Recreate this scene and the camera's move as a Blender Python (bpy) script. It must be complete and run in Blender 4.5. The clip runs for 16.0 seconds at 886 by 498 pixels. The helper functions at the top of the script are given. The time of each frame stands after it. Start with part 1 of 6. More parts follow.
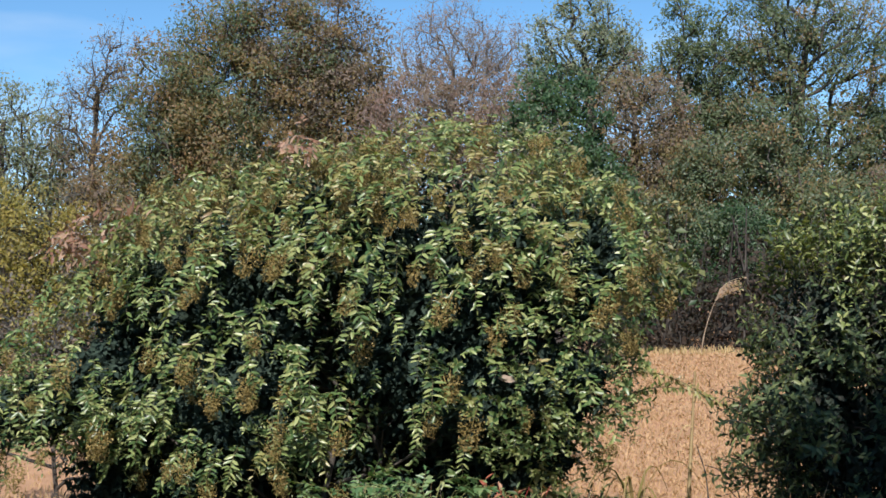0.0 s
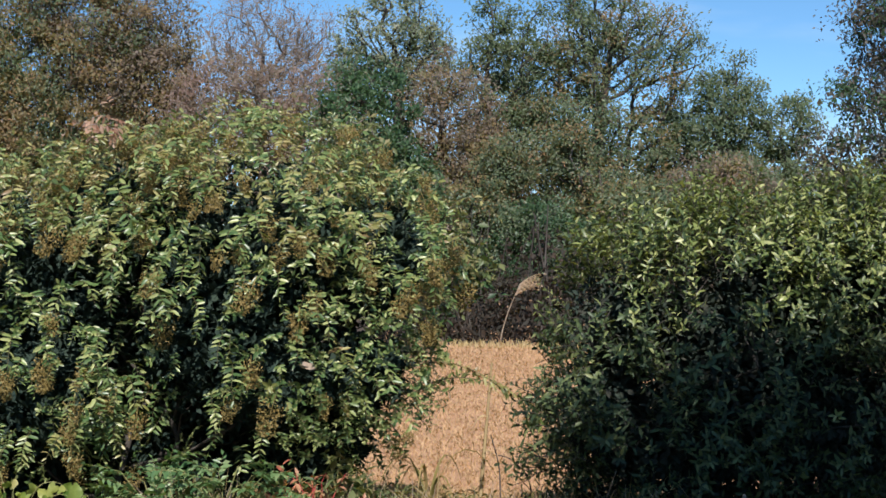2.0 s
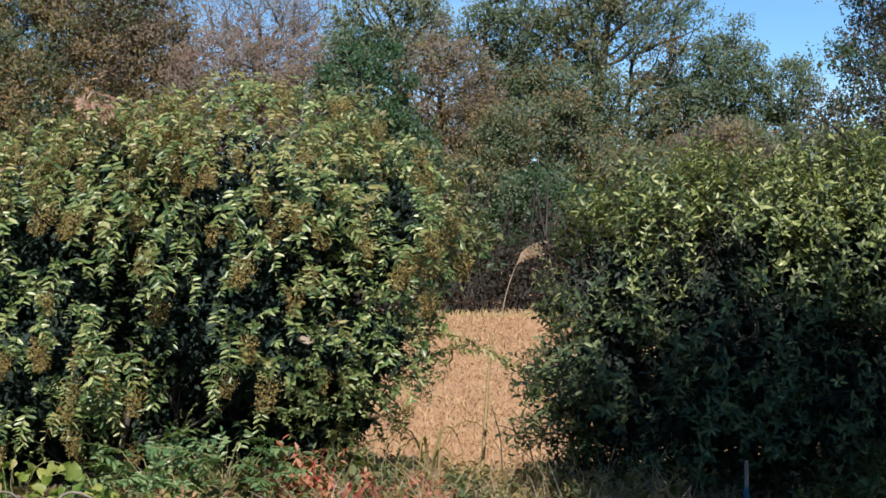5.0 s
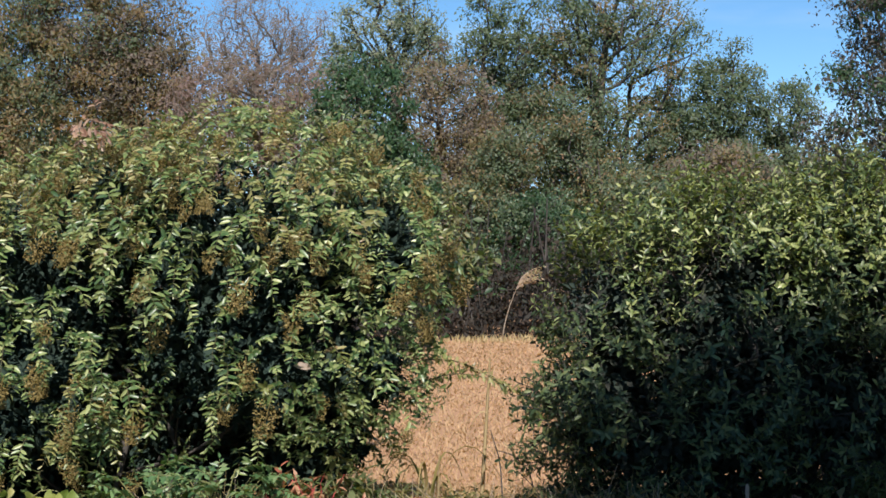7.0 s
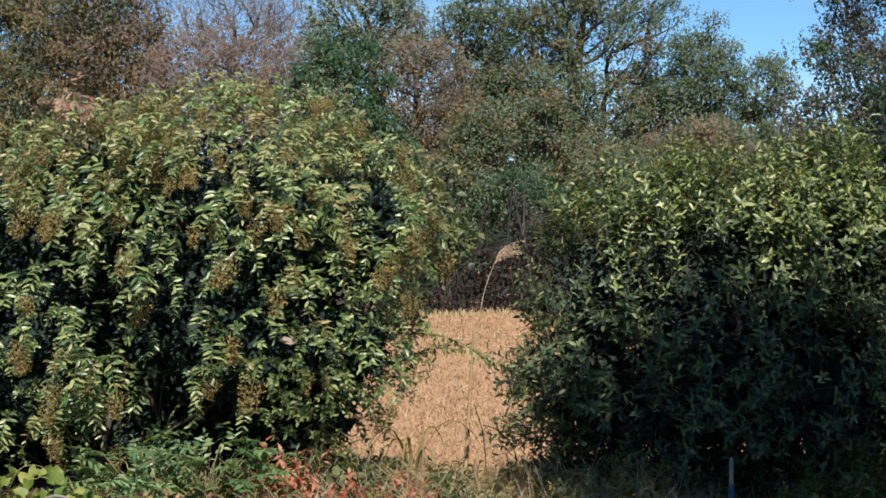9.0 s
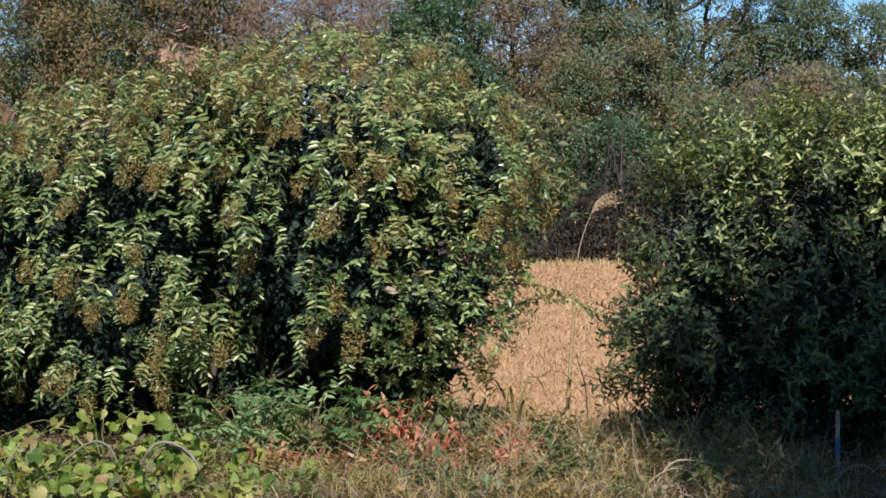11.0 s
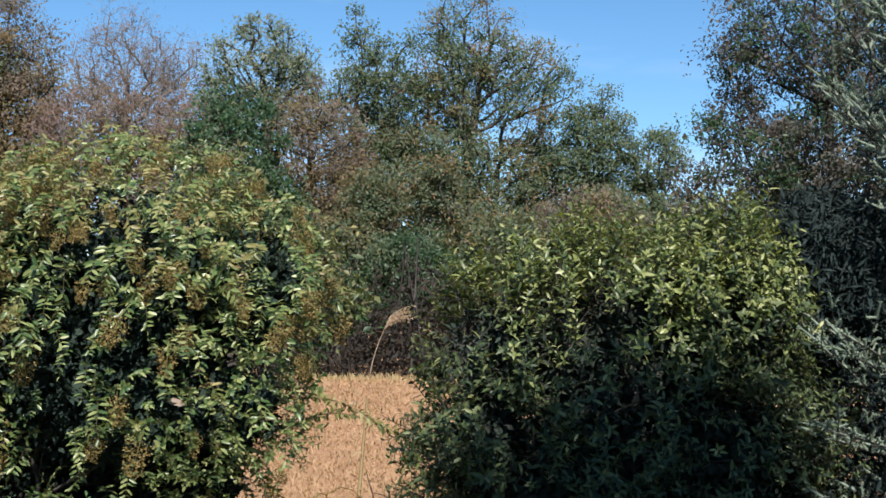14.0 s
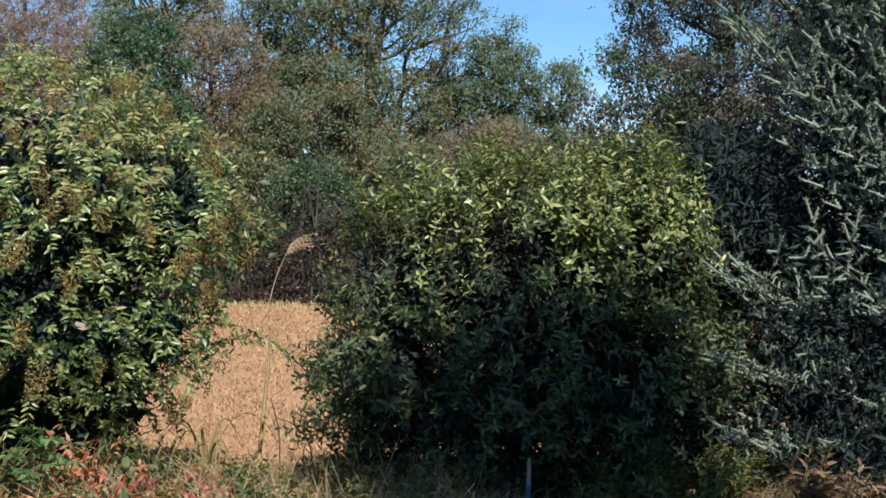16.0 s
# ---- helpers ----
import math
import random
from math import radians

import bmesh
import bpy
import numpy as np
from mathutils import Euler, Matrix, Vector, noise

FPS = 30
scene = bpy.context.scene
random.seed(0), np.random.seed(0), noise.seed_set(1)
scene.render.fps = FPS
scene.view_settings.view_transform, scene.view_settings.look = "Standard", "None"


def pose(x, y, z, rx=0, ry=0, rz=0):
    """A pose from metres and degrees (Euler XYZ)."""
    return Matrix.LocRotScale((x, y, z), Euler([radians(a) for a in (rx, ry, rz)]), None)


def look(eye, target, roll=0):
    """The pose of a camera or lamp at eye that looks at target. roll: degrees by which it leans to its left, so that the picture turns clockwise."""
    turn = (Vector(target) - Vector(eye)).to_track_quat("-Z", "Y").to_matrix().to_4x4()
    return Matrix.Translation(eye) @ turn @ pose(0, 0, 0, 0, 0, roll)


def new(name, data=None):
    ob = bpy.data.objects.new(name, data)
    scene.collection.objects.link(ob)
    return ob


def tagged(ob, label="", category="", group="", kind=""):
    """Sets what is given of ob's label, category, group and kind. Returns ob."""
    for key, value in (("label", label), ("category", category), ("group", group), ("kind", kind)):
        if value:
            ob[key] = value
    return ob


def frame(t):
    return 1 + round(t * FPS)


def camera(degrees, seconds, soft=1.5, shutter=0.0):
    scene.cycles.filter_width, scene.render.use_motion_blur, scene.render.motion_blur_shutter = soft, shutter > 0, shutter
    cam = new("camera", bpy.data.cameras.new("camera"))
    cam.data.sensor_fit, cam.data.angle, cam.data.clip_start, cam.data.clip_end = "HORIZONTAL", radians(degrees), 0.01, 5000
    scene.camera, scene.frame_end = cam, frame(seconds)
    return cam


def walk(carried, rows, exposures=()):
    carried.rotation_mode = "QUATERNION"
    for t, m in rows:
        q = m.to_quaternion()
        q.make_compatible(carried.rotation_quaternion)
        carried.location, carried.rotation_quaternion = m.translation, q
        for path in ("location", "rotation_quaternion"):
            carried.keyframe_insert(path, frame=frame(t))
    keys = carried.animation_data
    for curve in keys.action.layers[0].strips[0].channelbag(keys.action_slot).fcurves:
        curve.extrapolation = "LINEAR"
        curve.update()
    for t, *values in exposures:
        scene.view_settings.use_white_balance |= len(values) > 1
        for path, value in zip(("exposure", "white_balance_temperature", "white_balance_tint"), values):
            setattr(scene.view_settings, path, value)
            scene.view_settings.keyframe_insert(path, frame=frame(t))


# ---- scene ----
# The camera: a phone held at eye height, turning slowly where it stands.
cam = camera(31.28, 16.0, soft=1.65)
walk(cam, [
    (0.0, pose(0.000, -0.000, 1.600, 91.00, 1.20, 9.13)),
    (0.5, pose(0.007, -0.002, 1.597, 90.73, 0.56, 7.48)),
    (1.0, pose(0.011, -0.033, 1.597, 90.62, -0.32, 5.14)),
    (1.5, pose(0.016, -0.089, 1.591, 90.64, -0.63, 2.95)),
    (2.0, pose(0.011, -0.100, 1.591, 90.62, -0.60, 2.02)),
    (2.5, pose(0.015, -0.089, 1.601, 90.67, -0.65, 1.80)),
    (3.0, pose(0.023, -0.067, 1.597, 90.61, -0.68, 1.93)),
    (3.5, pose(0.042, -0.057, 1.596, 90.12, -0.31, 2.08)),
    (3.7, pose(0.045, -0.050, 1.592, 89.91, -0.11, 2.10)),
    (5.8, pose(0.045, -0.031, 1.602, 89.50, 0.60, 2.05)),
    (6.0, pose(0.045, -0.030, 1.602, 89.75, 0.62, 2.03)),
    (6.5, pose(0.054, -0.021, 1.599, 90.14, 0.70, 2.18)),
    (7.0, pose(0.057, -0.011, 1.592, 90.46, 0.89, 2.12)),
    (7.5, pose(0.066, -0.004, 1.581, 90.53, 1.11, 1.79)),
    (8.0, pose(0.063, -0.000, 1.575, 90.30, 1.09, 1.32)),
    (8.2, pose(0.055, 0.001, 1.578, 90.09, 0.91, 1.16)),
    (10.3, pose(-0.060, -0.018, 1.606, 87.93, 0.89, 1.92)),
    (10.5, pose(-0.057, -0.005, 1.604, 87.61, 0.90, 2.99)),
    (11.0, pose(-0.051, 0.005, 1.599, 87.73, 0.85, 4.63)),
    (11.5, pose(-0.052, -0.008, 1.602, 89.19, 0.30, 3.84)),
    (12.0, pose(-0.044, 0.081, 1.594, 91.25, -0.29, 1.14)),
    (12.5, pose(-0.049, 0.118, 1.594, 92.38, -0.52, -0.38)),
    (13.0, pose(-0.043, 0.123, 1.591, 92.85, -0.45, -1.00)),
    (13.5, pose(-0.047, 0.135, 1.592, 92.50, -0.38, -1.74)),
    (14.0, pose(-0.048, 0.151, 1.590, 91.84, -0.58, -2.80)),
    (14.5, pose(-0.056, 0.139, 1.585, 90.88, -0.25, -3.09)),
    (15.0, pose(-0.059, 0.153, 1.582, 89.86, -0.17, -3.55)),
    (15.5, pose(-0.082, 0.152, 1.581, 89.38, -0.90, -5.01)),
    (16.0, pose(-0.103, 0.153, 1.580, 89.36, -1.53, -6.47)),
])

# World and sun
SUN_EL, SUN_AZ = 44.0, 175.0      # degrees; azimuth clockwise from +y
world = bpy.data.worlds.new("world")
scene.world = world
world.use_nodes = True
wn, wl = world.node_tree.nodes, world.node_tree.links
sky = wn.new("ShaderNodeTexSky")
sky.sky_type = "NISHITA"
sky.sun_disc = False
sky.sun_elevation, sky.sun_rotation = radians(SUN_EL), radians(SUN_AZ)
sky.air_density, sky.dust_density, sky.ozone_density = 1.0, 0.0, 3.5
sky.altitude = 4000
wn["Background"].inputs["Strength"].default_value = 0.1
clear = wn.new("ShaderNodeHueSaturation")       # a dry, very clear autumn sky
clear.inputs["Saturation"].default_value = 1.12
clear.inputs["Hue"].default_value = 0.492
clear.inputs["Value"].default_value = 1.03
wl.new(sky.outputs[0], clear.inputs["Color"])
# thin high cirrus, drawn out sideways
w_tex, w_map, w_noise = wn.new("ShaderNodeTexCoord"), wn.new("ShaderNodeMapping"), wn.new("ShaderNodeTexNoise")
w_map.inputs["Scale"].default_value = (2.5, 2.5, 11.0)
w_map.inputs["Rotation"].default_value = (0, 0.35, 0)
w_noise.inputs["Scale"].default_value, w_noise.inputs["Detail"].default_value = 1.6, 7
wl.new(w_tex.outputs["Generated"], w_map.inputs[0])
wl.new(w_map.outputs[0], w_noise.inputs["Vector"])
w_range = wn.new("ShaderNodeMapRange")
w_range.inputs[1].default_value, w_range.inputs[2].default_value = 0.5, 0.8
w_range.inputs[3].default_value, w_range.inputs[4].default_value = 0.0, 0.4
wl.new(w_noise.outputs[0], w_range.inputs[0])
w_mix = wn.new("ShaderNodeMixRGB")
w_mix.inputs[2].default_value = (6.5, 7.2, 8.0, 1)
wl.new(w_range.outputs[0], w_mix.inputs[0])
wl.new(clear.outputs[0], w_mix.inputs[1])
wl.new(w_mix.outputs[0], wn["Background"].inputs["Color"])
sun_data = bpy.data.lights.new("sun", "SUN")
sun_data.energy, sun_data.angle, sun_data.color = 5.0, radians(0.53), (1.0, 0.935, 0.87)
sun = new("sun", sun_data)
_a, _e = radians(SUN_AZ), radians(SUN_EL)
sun.matrix_world = look((0, 0, 0), (-math.sin(_a) * math.cos(_e), -math.cos(_a) * math.cos(_e), -math.sin(_e)))
sun.location = (-2, -25, 20)
scene.view_settings.exposure = 0.5

rng = np.random.default_rng(7)

# ---- materials ----


def shader(name):
    m = bpy.data.materials.new(name)
    m.use_nodes = True
    nodes, links = m.node_tree.nodes, m.node_tree.links
    return m, nodes, links, nodes["Principled BSDF"]


def ramp(nodes, links, source, colours):
    r = nodes.new("ShaderNodeValToRGB")
    els = r.color_ramp.elements
    while len(els) < len(colours):
        els.new(0.5)
    for i, c in enumerate(colours):
        els[i].position = i / (len(colours) - 1)
        els[i].color = (*c, 1)
    links.new(source, r.inputs[0])
    return r


def leaf_material(name, colours, rough=0.42, through_light=0.25, patch=1.5, tint=(0.3, 0.25, 0.08), tint_amount=0.25, spec=0.5):
    """Leaves: each one has its own shade, with larger patches of another tone over the plant."""
    m, nodes, links, bsdf = shader(name)
    geo = nodes.new("ShaderNodeNewGeometry")
    info = nodes.new("ShaderNodeObjectInfo")
    both = nodes.new("ShaderNodeMath")
    both.operation = "ADD"
    links.new(geo.outputs["Random Per Island"], both.inputs[0])
    links.new(info.outputs["Random"], both.inputs[1])
    part_of = nodes.new("ShaderNodeMath")
    part_of.operation = "FRACT"
    links.new(both.outputs[0], part_of.inputs[0])
    r = ramp(nodes, links, part_of.outputs[0], colours)
    tex = nodes.new("ShaderNodeTexCoord")
    n = nodes.new("ShaderNodeTexNoise")
    n.inputs["Scale"].default_value = patch
    n.inputs["Detail"].default_value = 3
    links.new(tex.outputs["Object"], n.inputs["Vector"])
    mr = nodes.new("ShaderNodeMapRange")
    mr.inputs[1].default_value, mr.inputs[2].default_value = 0.45, 0.7
    mr.inputs[3].default_value, mr.inputs[4].default_value = 0.0, tint_amount
    links.new(n.outputs[0], mr.inputs[0])
    mix = nodes.new("ShaderNodeMixRGB")
    mix.inputs[2].default_value = (*tint, 1)
    links.new(mr.outputs[0], mix.inputs[0])
    links.new(r.outputs[0], mix.inputs[1])
    n2 = nodes.new("ShaderNodeTexNoise")
    n2.inputs["Scale"].default_value = 90
    links.new(tex.outputs["Object"], n2.inputs["Vector"])
    vein = nodes.new("ShaderNodeMixRGB")
    vein.blend_type = "MULTIPLY"
    vein.inputs[0].default_value = 0.35
    links.new(mix.outputs[0], vein.inputs[1])
    links.new(n2.outputs[0], vein.inputs[2])
    links.new(vein.outputs[0], bsdf.inputs["Base Color"])
    bsdf.inputs["Roughness"].default_value = rough
    bsdf.inputs["Specular IOR Level"].default_value = spec
    tr = nodes.new("ShaderNodeBsdfTranslucent")
    warm = nodes.new("ShaderNodeMixRGB")
    warm.blend_type = "MULTIPLY"
    warm.inputs[0].default_value = 1
    warm.inputs[2].default_value = (1.5, 1.5, 0.5, 1)
    links.new(vein.outputs[0], warm.inputs[1])
    links.new(warm.outputs[0], tr.inputs[0])
    ms = nodes.new("ShaderNodeMixShader")
    ms.inputs[0].default_value = through_light
    links.new(bsdf.outputs[0], ms.inputs[1])
    links.new(tr.outputs[0], ms.inputs[2])
    links.new(ms.outputs[0], nodes["Material Output"].inputs[0])
    return m


def rough_material(name, colours, scale=6.0, fine=60.0, rough=0.85, bump=0.4, stretch=(1, 1, 1)):
    """Bark, soil and dead wood: two scales of stain and grain with relief."""
    m, nodes, links, bsdf = shader(name)
    tex = nodes.new("ShaderNodeTexCoord")
    mp = nodes.new("ShaderNodeMapping")
    mp.inputs["Scale"].default_value = stretch
    links.new(tex.outputs["Object"], mp.inputs[0])
    a, b = nodes.new("ShaderNodeTexNoise"), nodes.new("ShaderNodeTexNoise")
    a.inputs["Scale"].default_value, b.inputs["Scale"].default_value = scale, fine
    a.inputs["Detail"].default_value = 6
    b.inputs["Detail"].default_value = 4
    links.new(mp.outputs[0], a.inputs["Vector"])
    links.new(mp.outputs[0], b.inputs["Vector"])
    add = nodes.new("ShaderNodeMath")
    add.operation = "MULTIPLY_ADD"
    add.inputs[1].default_value = 0.6
    half = nodes.new("ShaderNodeMath")
    half.operation = "MULTIPLY"
    half.inputs[1].default_value = 0.4
    links.new(b.outputs[0], half.inputs[0])
    links.new(a.outputs[0], add.inputs[0])
    links.new(half.outputs[0], add.inputs[2])
    st = nodes.new("ShaderNodeMapRange")
    st.inputs[1].default_value, st.inputs[2].default_value = 0.3, 0.7
    links.new(add.outputs[0], st.inputs[0])
    r = ramp(nodes, links, st.outputs[0], colours)
    links.new(r.outputs[0], bsdf.inputs["Base Color"])
    bsdf.inputs["Roughness"].default_value = rough
    bsdf.inputs["Specular IOR Level"].default_value = 0.25
    bp = nodes.new("ShaderNodeBump")
    bp.inputs["Strength"].default_value = bump
    bp.inputs["Distance"].default_value = 0.02
    links.new(b.outputs[0], bp.inputs["Height"])
    links.new(bp.outputs[0], bsdf.inputs["Normal"])
    return m


PRIVET = leaf_material("privet_leaf", [(0.045, 0.098, 0.036), (0.08, 0.152, 0.052), (0.135, 0.212, 0.075), (0.215, 0.285, 0.1), (0.32, 0.375, 0.145), (0.41, 0.45, 0.195)], 0.36, 0.2, 1.3, (0.2, 0.2, 0.055), 0.22, 0.55)
PRIVET_BRONZE = leaf_material("bronzed_leaf", [(0.08, 0.125, 0.04), (0.15, 0.185, 0.055), (0.25, 0.265, 0.085), (0.33, 0.325, 0.12), (0.41, 0.38, 0.165), (0.24, 0.16, 0.075)], 0.38, 0.22, 2, (0.21, 0.13, 0.05), 0.3)
# darker copy of the leaf: the hollows' shade is in its colour
PRIVET_SHADE = leaf_material("shade_leaf", [(0.03, 0.05, 0.042), (0.04, 0.062, 0.05), (0.05, 0.075, 0.058)], 0.9, 0.03, 1.5, (0.05, 0.06, 0.045), 0.2, 0.05)
BERRY = leaf_material("fruit_panicle", [(0.215, 0.16, 0.055), (0.28, 0.215, 0.075), (0.36, 0.28, 0.105), (0.24, 0.2, 0.07)], 0.6, 0.15, 3, (0.25, 0.14, 0.055), 0.3, 0.3)
PINK_DRY = leaf_material("dried_pink_leaf", [(0.36, 0.2, 0.14), (0.46, 0.28, 0.2), (0.52, 0.36, 0.27), (0.22, 0.1, 0.08), (0.3, 0.16, 0.1)], 0.6, 0.3, 3)
# darker lower leaves, paler crown leaves: the shrub's light and shade in colour
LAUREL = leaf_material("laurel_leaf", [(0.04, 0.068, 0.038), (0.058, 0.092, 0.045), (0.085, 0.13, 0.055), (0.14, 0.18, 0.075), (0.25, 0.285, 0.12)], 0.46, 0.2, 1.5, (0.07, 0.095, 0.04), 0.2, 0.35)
LAUREL_YOUNG_LIT = leaf_material("lit_young_laurel_leaf", [(0.055, 0.09, 0.035), (0.085, 0.13, 0.042), (0.14, 0.19, 0.055), (0.24, 0.29, 0.095), (0.37, 0.41, 0.155), (0.48, 0.5, 0.23)], 0.38, 0.25, 1.5, (0.15, 0.18, 0.06), 0.25, 0.5)
# inner copy of the laurel leaf, darkened in place of shade
LAUREL_SHADE = leaf_material("laurel_shade_leaf", [(0.035, 0.052, 0.042), (0.05, 0.068, 0.053), (0.06, 0.06, 0.05)], 0.85, 0.05, 1.5, (0.06, 0.06, 0.045), 0.2, 0.1)
NEEDLE = leaf_material("cedar_needle", [(0.17, 0.23, 0.18), (0.25, 0.32, 0.25), (0.345, 0.41, 0.325), (0.21, 0.28, 0.195)], 0.6, 0.1, 2, (0.17, 0.22, 0.12), 0.35, 0.3)
T_GREEN = leaf_material("tree_leaf_green", [(0.08, 0.13, 0.08), (0.108, 0.162, 0.096), (0.14, 0.195, 0.11), (0.185, 0.222, 0.125)], 0.45, 0.42, 0.5, (0.165, 0.16, 0.085), 0.3)
T_DARK = leaf_material("tree_leaf_dark", [(0.032, 0.079, 0.044), (0.053, 0.116, 0.057), (0.079, 0.158, 0.069)], 0.45, 0.42, 0.8, (0.08, 0.14, 0.04), 0.3)
T_OLIVE = leaf_material("tree_leaf_olive", [(0.145, 0.155, 0.075), (0.2, 0.19, 0.09), (0.265, 0.215, 0.105), (0.33, 0.2, 0.115)], 0.5, 0.42, 0.4, (0.3, 0.14, 0.085), 0.5)
T_BROWN = leaf_material("tree_leaf_brown", [(0.155, 0.122, 0.11), (0.205, 0.168, 0.145), (0.255, 0.205, 0.175), (0.175, 0.175, 0.125)], 0.55, 0.42, 0.5, (0.25, 0.135, 0.085), 0.35)
T_ROSE = leaf_material("tree_leaf_rose", [(0.21, 0.15, 0.145), (0.28, 0.2, 0.19), (0.34, 0.245, 0.23), (0.23, 0.19, 0.15)], 0.6, 0.42, 0.5, (0.25, 0.14, 0.115), 0.35)
T_PALE = leaf_material("tree_leaf_pale", [(0.13, 0.18, 0.135), (0.18, 0.235, 0.175), (0.235, 0.28, 0.2), (0.29, 0.3, 0.2)], 0.45, 0.42, 0.5, (0.2, 0.2, 0.12), 0.3)
# dark needle colour that holds the conifer's inner shade
NEEDLE_SHADE = leaf_material("shade_needle", [(0.03, 0.045, 0.045), (0.045, 0.065, 0.062)], 0.9, 0.05, 2, (0.05, 0.06, 0.05), 0.2, 0.05)
T_DUSK = leaf_material("tree_leaf_dusk", [(0.045, 0.055, 0.048), (0.07, 0.075, 0.062), (0.1, 0.085, 0.072), (0.068, 0.08, 0.058)], 0.5, 0.2, 0.6, (0.1, 0.06, 0.055), 0.3)
# brush leaves near-black: the shade under the trees is in their colour
T_SHADE = leaf_material("shade_brush_leaf", [(0.012, 0.012, 0.009), (0.022, 0.021, 0.015), (0.05, 0.032, 0.022), (0.02, 0.026, 0.015)], 0.8, 0.15, 0.7, (0.085, 0.045, 0.035), 0.3)
T_YELLOW = leaf_material("tree_leaf_yellow", [(0.19, 0.18, 0.045), (0.28, 0.25, 0.06), (0.36, 0.3, 0.075), (0.15, 0.17, 0.055)], 0.5, 0.35, 0.8, (0.25, 0.16, 0.06), 0.35)
VINE = leaf_material("vine_leaf", [(0.06, 0.13, 0.025), (0.13, 0.22, 0.04), (0.25, 0.33, 0.065), (0.4, 0.42, 0.12), (0.19, 0.28, 0.055), (0.46, 0.44, 0.17), (0.3, 0.21, 0.09)], 0.5, 0.35, 6.0, (0.1, 0.18, 0.04), 0.5, 0.35)
DRY_HERB = leaf_material("dry_herb", [(0.2, 0.13, 0.1), (0.28, 0.19, 0.145), (0.37, 0.27, 0.2), (0.16, 0.13, 0.08)], 0.7, 0.25, 3, (0.3, 0.16, 0.12), 0.3, 0.2)
FRESH = leaf_material("fresh_leaf", [(0.075, 0.165, 0.07), (0.12, 0.225, 0.095), (0.19, 0.3, 0.13), (0.32, 0.41, 0.21)], 0.36, 0.3, 3, (0.18, 0.27, 0.08), 0.3, 0.5)
WEED = leaf_material("weed_leaf", [(0.07, 0.11, 0.045), (0.11, 0.16, 0.06), (0.17, 0.2, 0.085), (0.24, 0.23, 0.11)], 0.5, 0.3, 2.5, (0.25, 0.18, 0.08), 0.4)
STRAW = leaf_material("dry_grass", [(0.545, 0.365, 0.23), (0.585, 0.4, 0.255), (0.62, 0.435, 0.28), (0.525, 0.345, 0.215)], 0.75, 0.3, 0.5, (0.56, 0.37, 0.22), 0.4, 0.15)
STRAW_PALE = leaf_material("pale_straw", [(0.45, 0.33, 0.18), (0.55, 0.42, 0.24), (0.62, 0.5, 0.3), (0.36, 0.27, 0.13)], 0.6, 0.3, 2, (0.4, 0.36, 0.14), 0.4, 0.3)
GRASS = leaf_material("green_grass", [(0.13, 0.145, 0.048), (0.24, 0.215, 0.078), (0.37, 0.28, 0.12), (0.5, 0.35, 0.17)], 0.5, 0.3, 2, (0.44, 0.27, 0.12), 0.5, 0.3)
RED_STEM = rough_material("red_stem", [(0.38, 0.035, 0.05), (0.52, 0.07, 0.08), (0.42, 0.16, 0.11)], 8, 60, 0.5, 0.2)
RED_LEAF = leaf_material("reddened_leaf", [(0.42, 0.12, 0.08), (0.52, 0.22, 0.14), (0.58, 0.33, 0.2), (0.42, 0.3, 0.15), (0.3, 0.08, 0.065)], 0.5, 0.35, 3)
PLUME = leaf_material("reed_plume", [(0.52, 0.4, 0.33), (0.62, 0.5, 0.42), (0.72, 0.61, 0.53)], 0.7, 0.45, 3, (0.5, 0.36, 0.25), 0.3, 0.2)
BARK = rough_material("bark_dark", [(0.032, 0.028, 0.025), (0.062, 0.055, 0.049), (0.11, 0.1, 0.09)], 2.0, 25, 0.9, 0.6, (1, 1, 0.3))
BARK_SHOOT = rough_material("shoot_bark", [(0.02, 0.02, 0.018), (0.04, 0.038, 0.034), (0.06, 0.056, 0.05)], 4.0, 40, 0.9, 0.4)
SHOOT = rough_material("shoot", [(0.07, 0.065, 0.035), (0.11, 0.1, 0.05), (0.16, 0.14, 0.08)], 6.0, 40, 0.7, 0.3)
BARK_GREY = rough_material("bark_grey", [(0.12, 0.1, 0.085), (0.2, 0.175, 0.15), (0.3, 0.27, 0.24)], 2.0, 25, 0.9, 0.5, (1, 1, 0.3))
TWIG = rough_material("dead_twig", [(0.2, 0.15, 0.11), (0.3, 0.24, 0.18), (0.4, 0.34, 0.28)], 8, 60, 0.85, 0.4)
GREEN_STEM = rough_material("green_stem", [(0.12, 0.13, 0.05), (0.2, 0.2, 0.08), (0.3, 0.26, 0.13)], 8, 60, 0.6, 0.2)
STAKE_WOOD = rough_material("weathered_wood", [(0.14, 0.12, 0.1), (0.22, 0.19, 0.16), (0.32, 0.29, 0.25)], 6, 70, 0.85, 0.4, (1, 1, 0.15))
BLUE_TAPE = rough_material("blue_tape", [(0.03, 0.09, 0.16), (0.05, 0.14, 0.24), (0.08, 0.19, 0.3)], 10, 50, 0.4, 0.1)


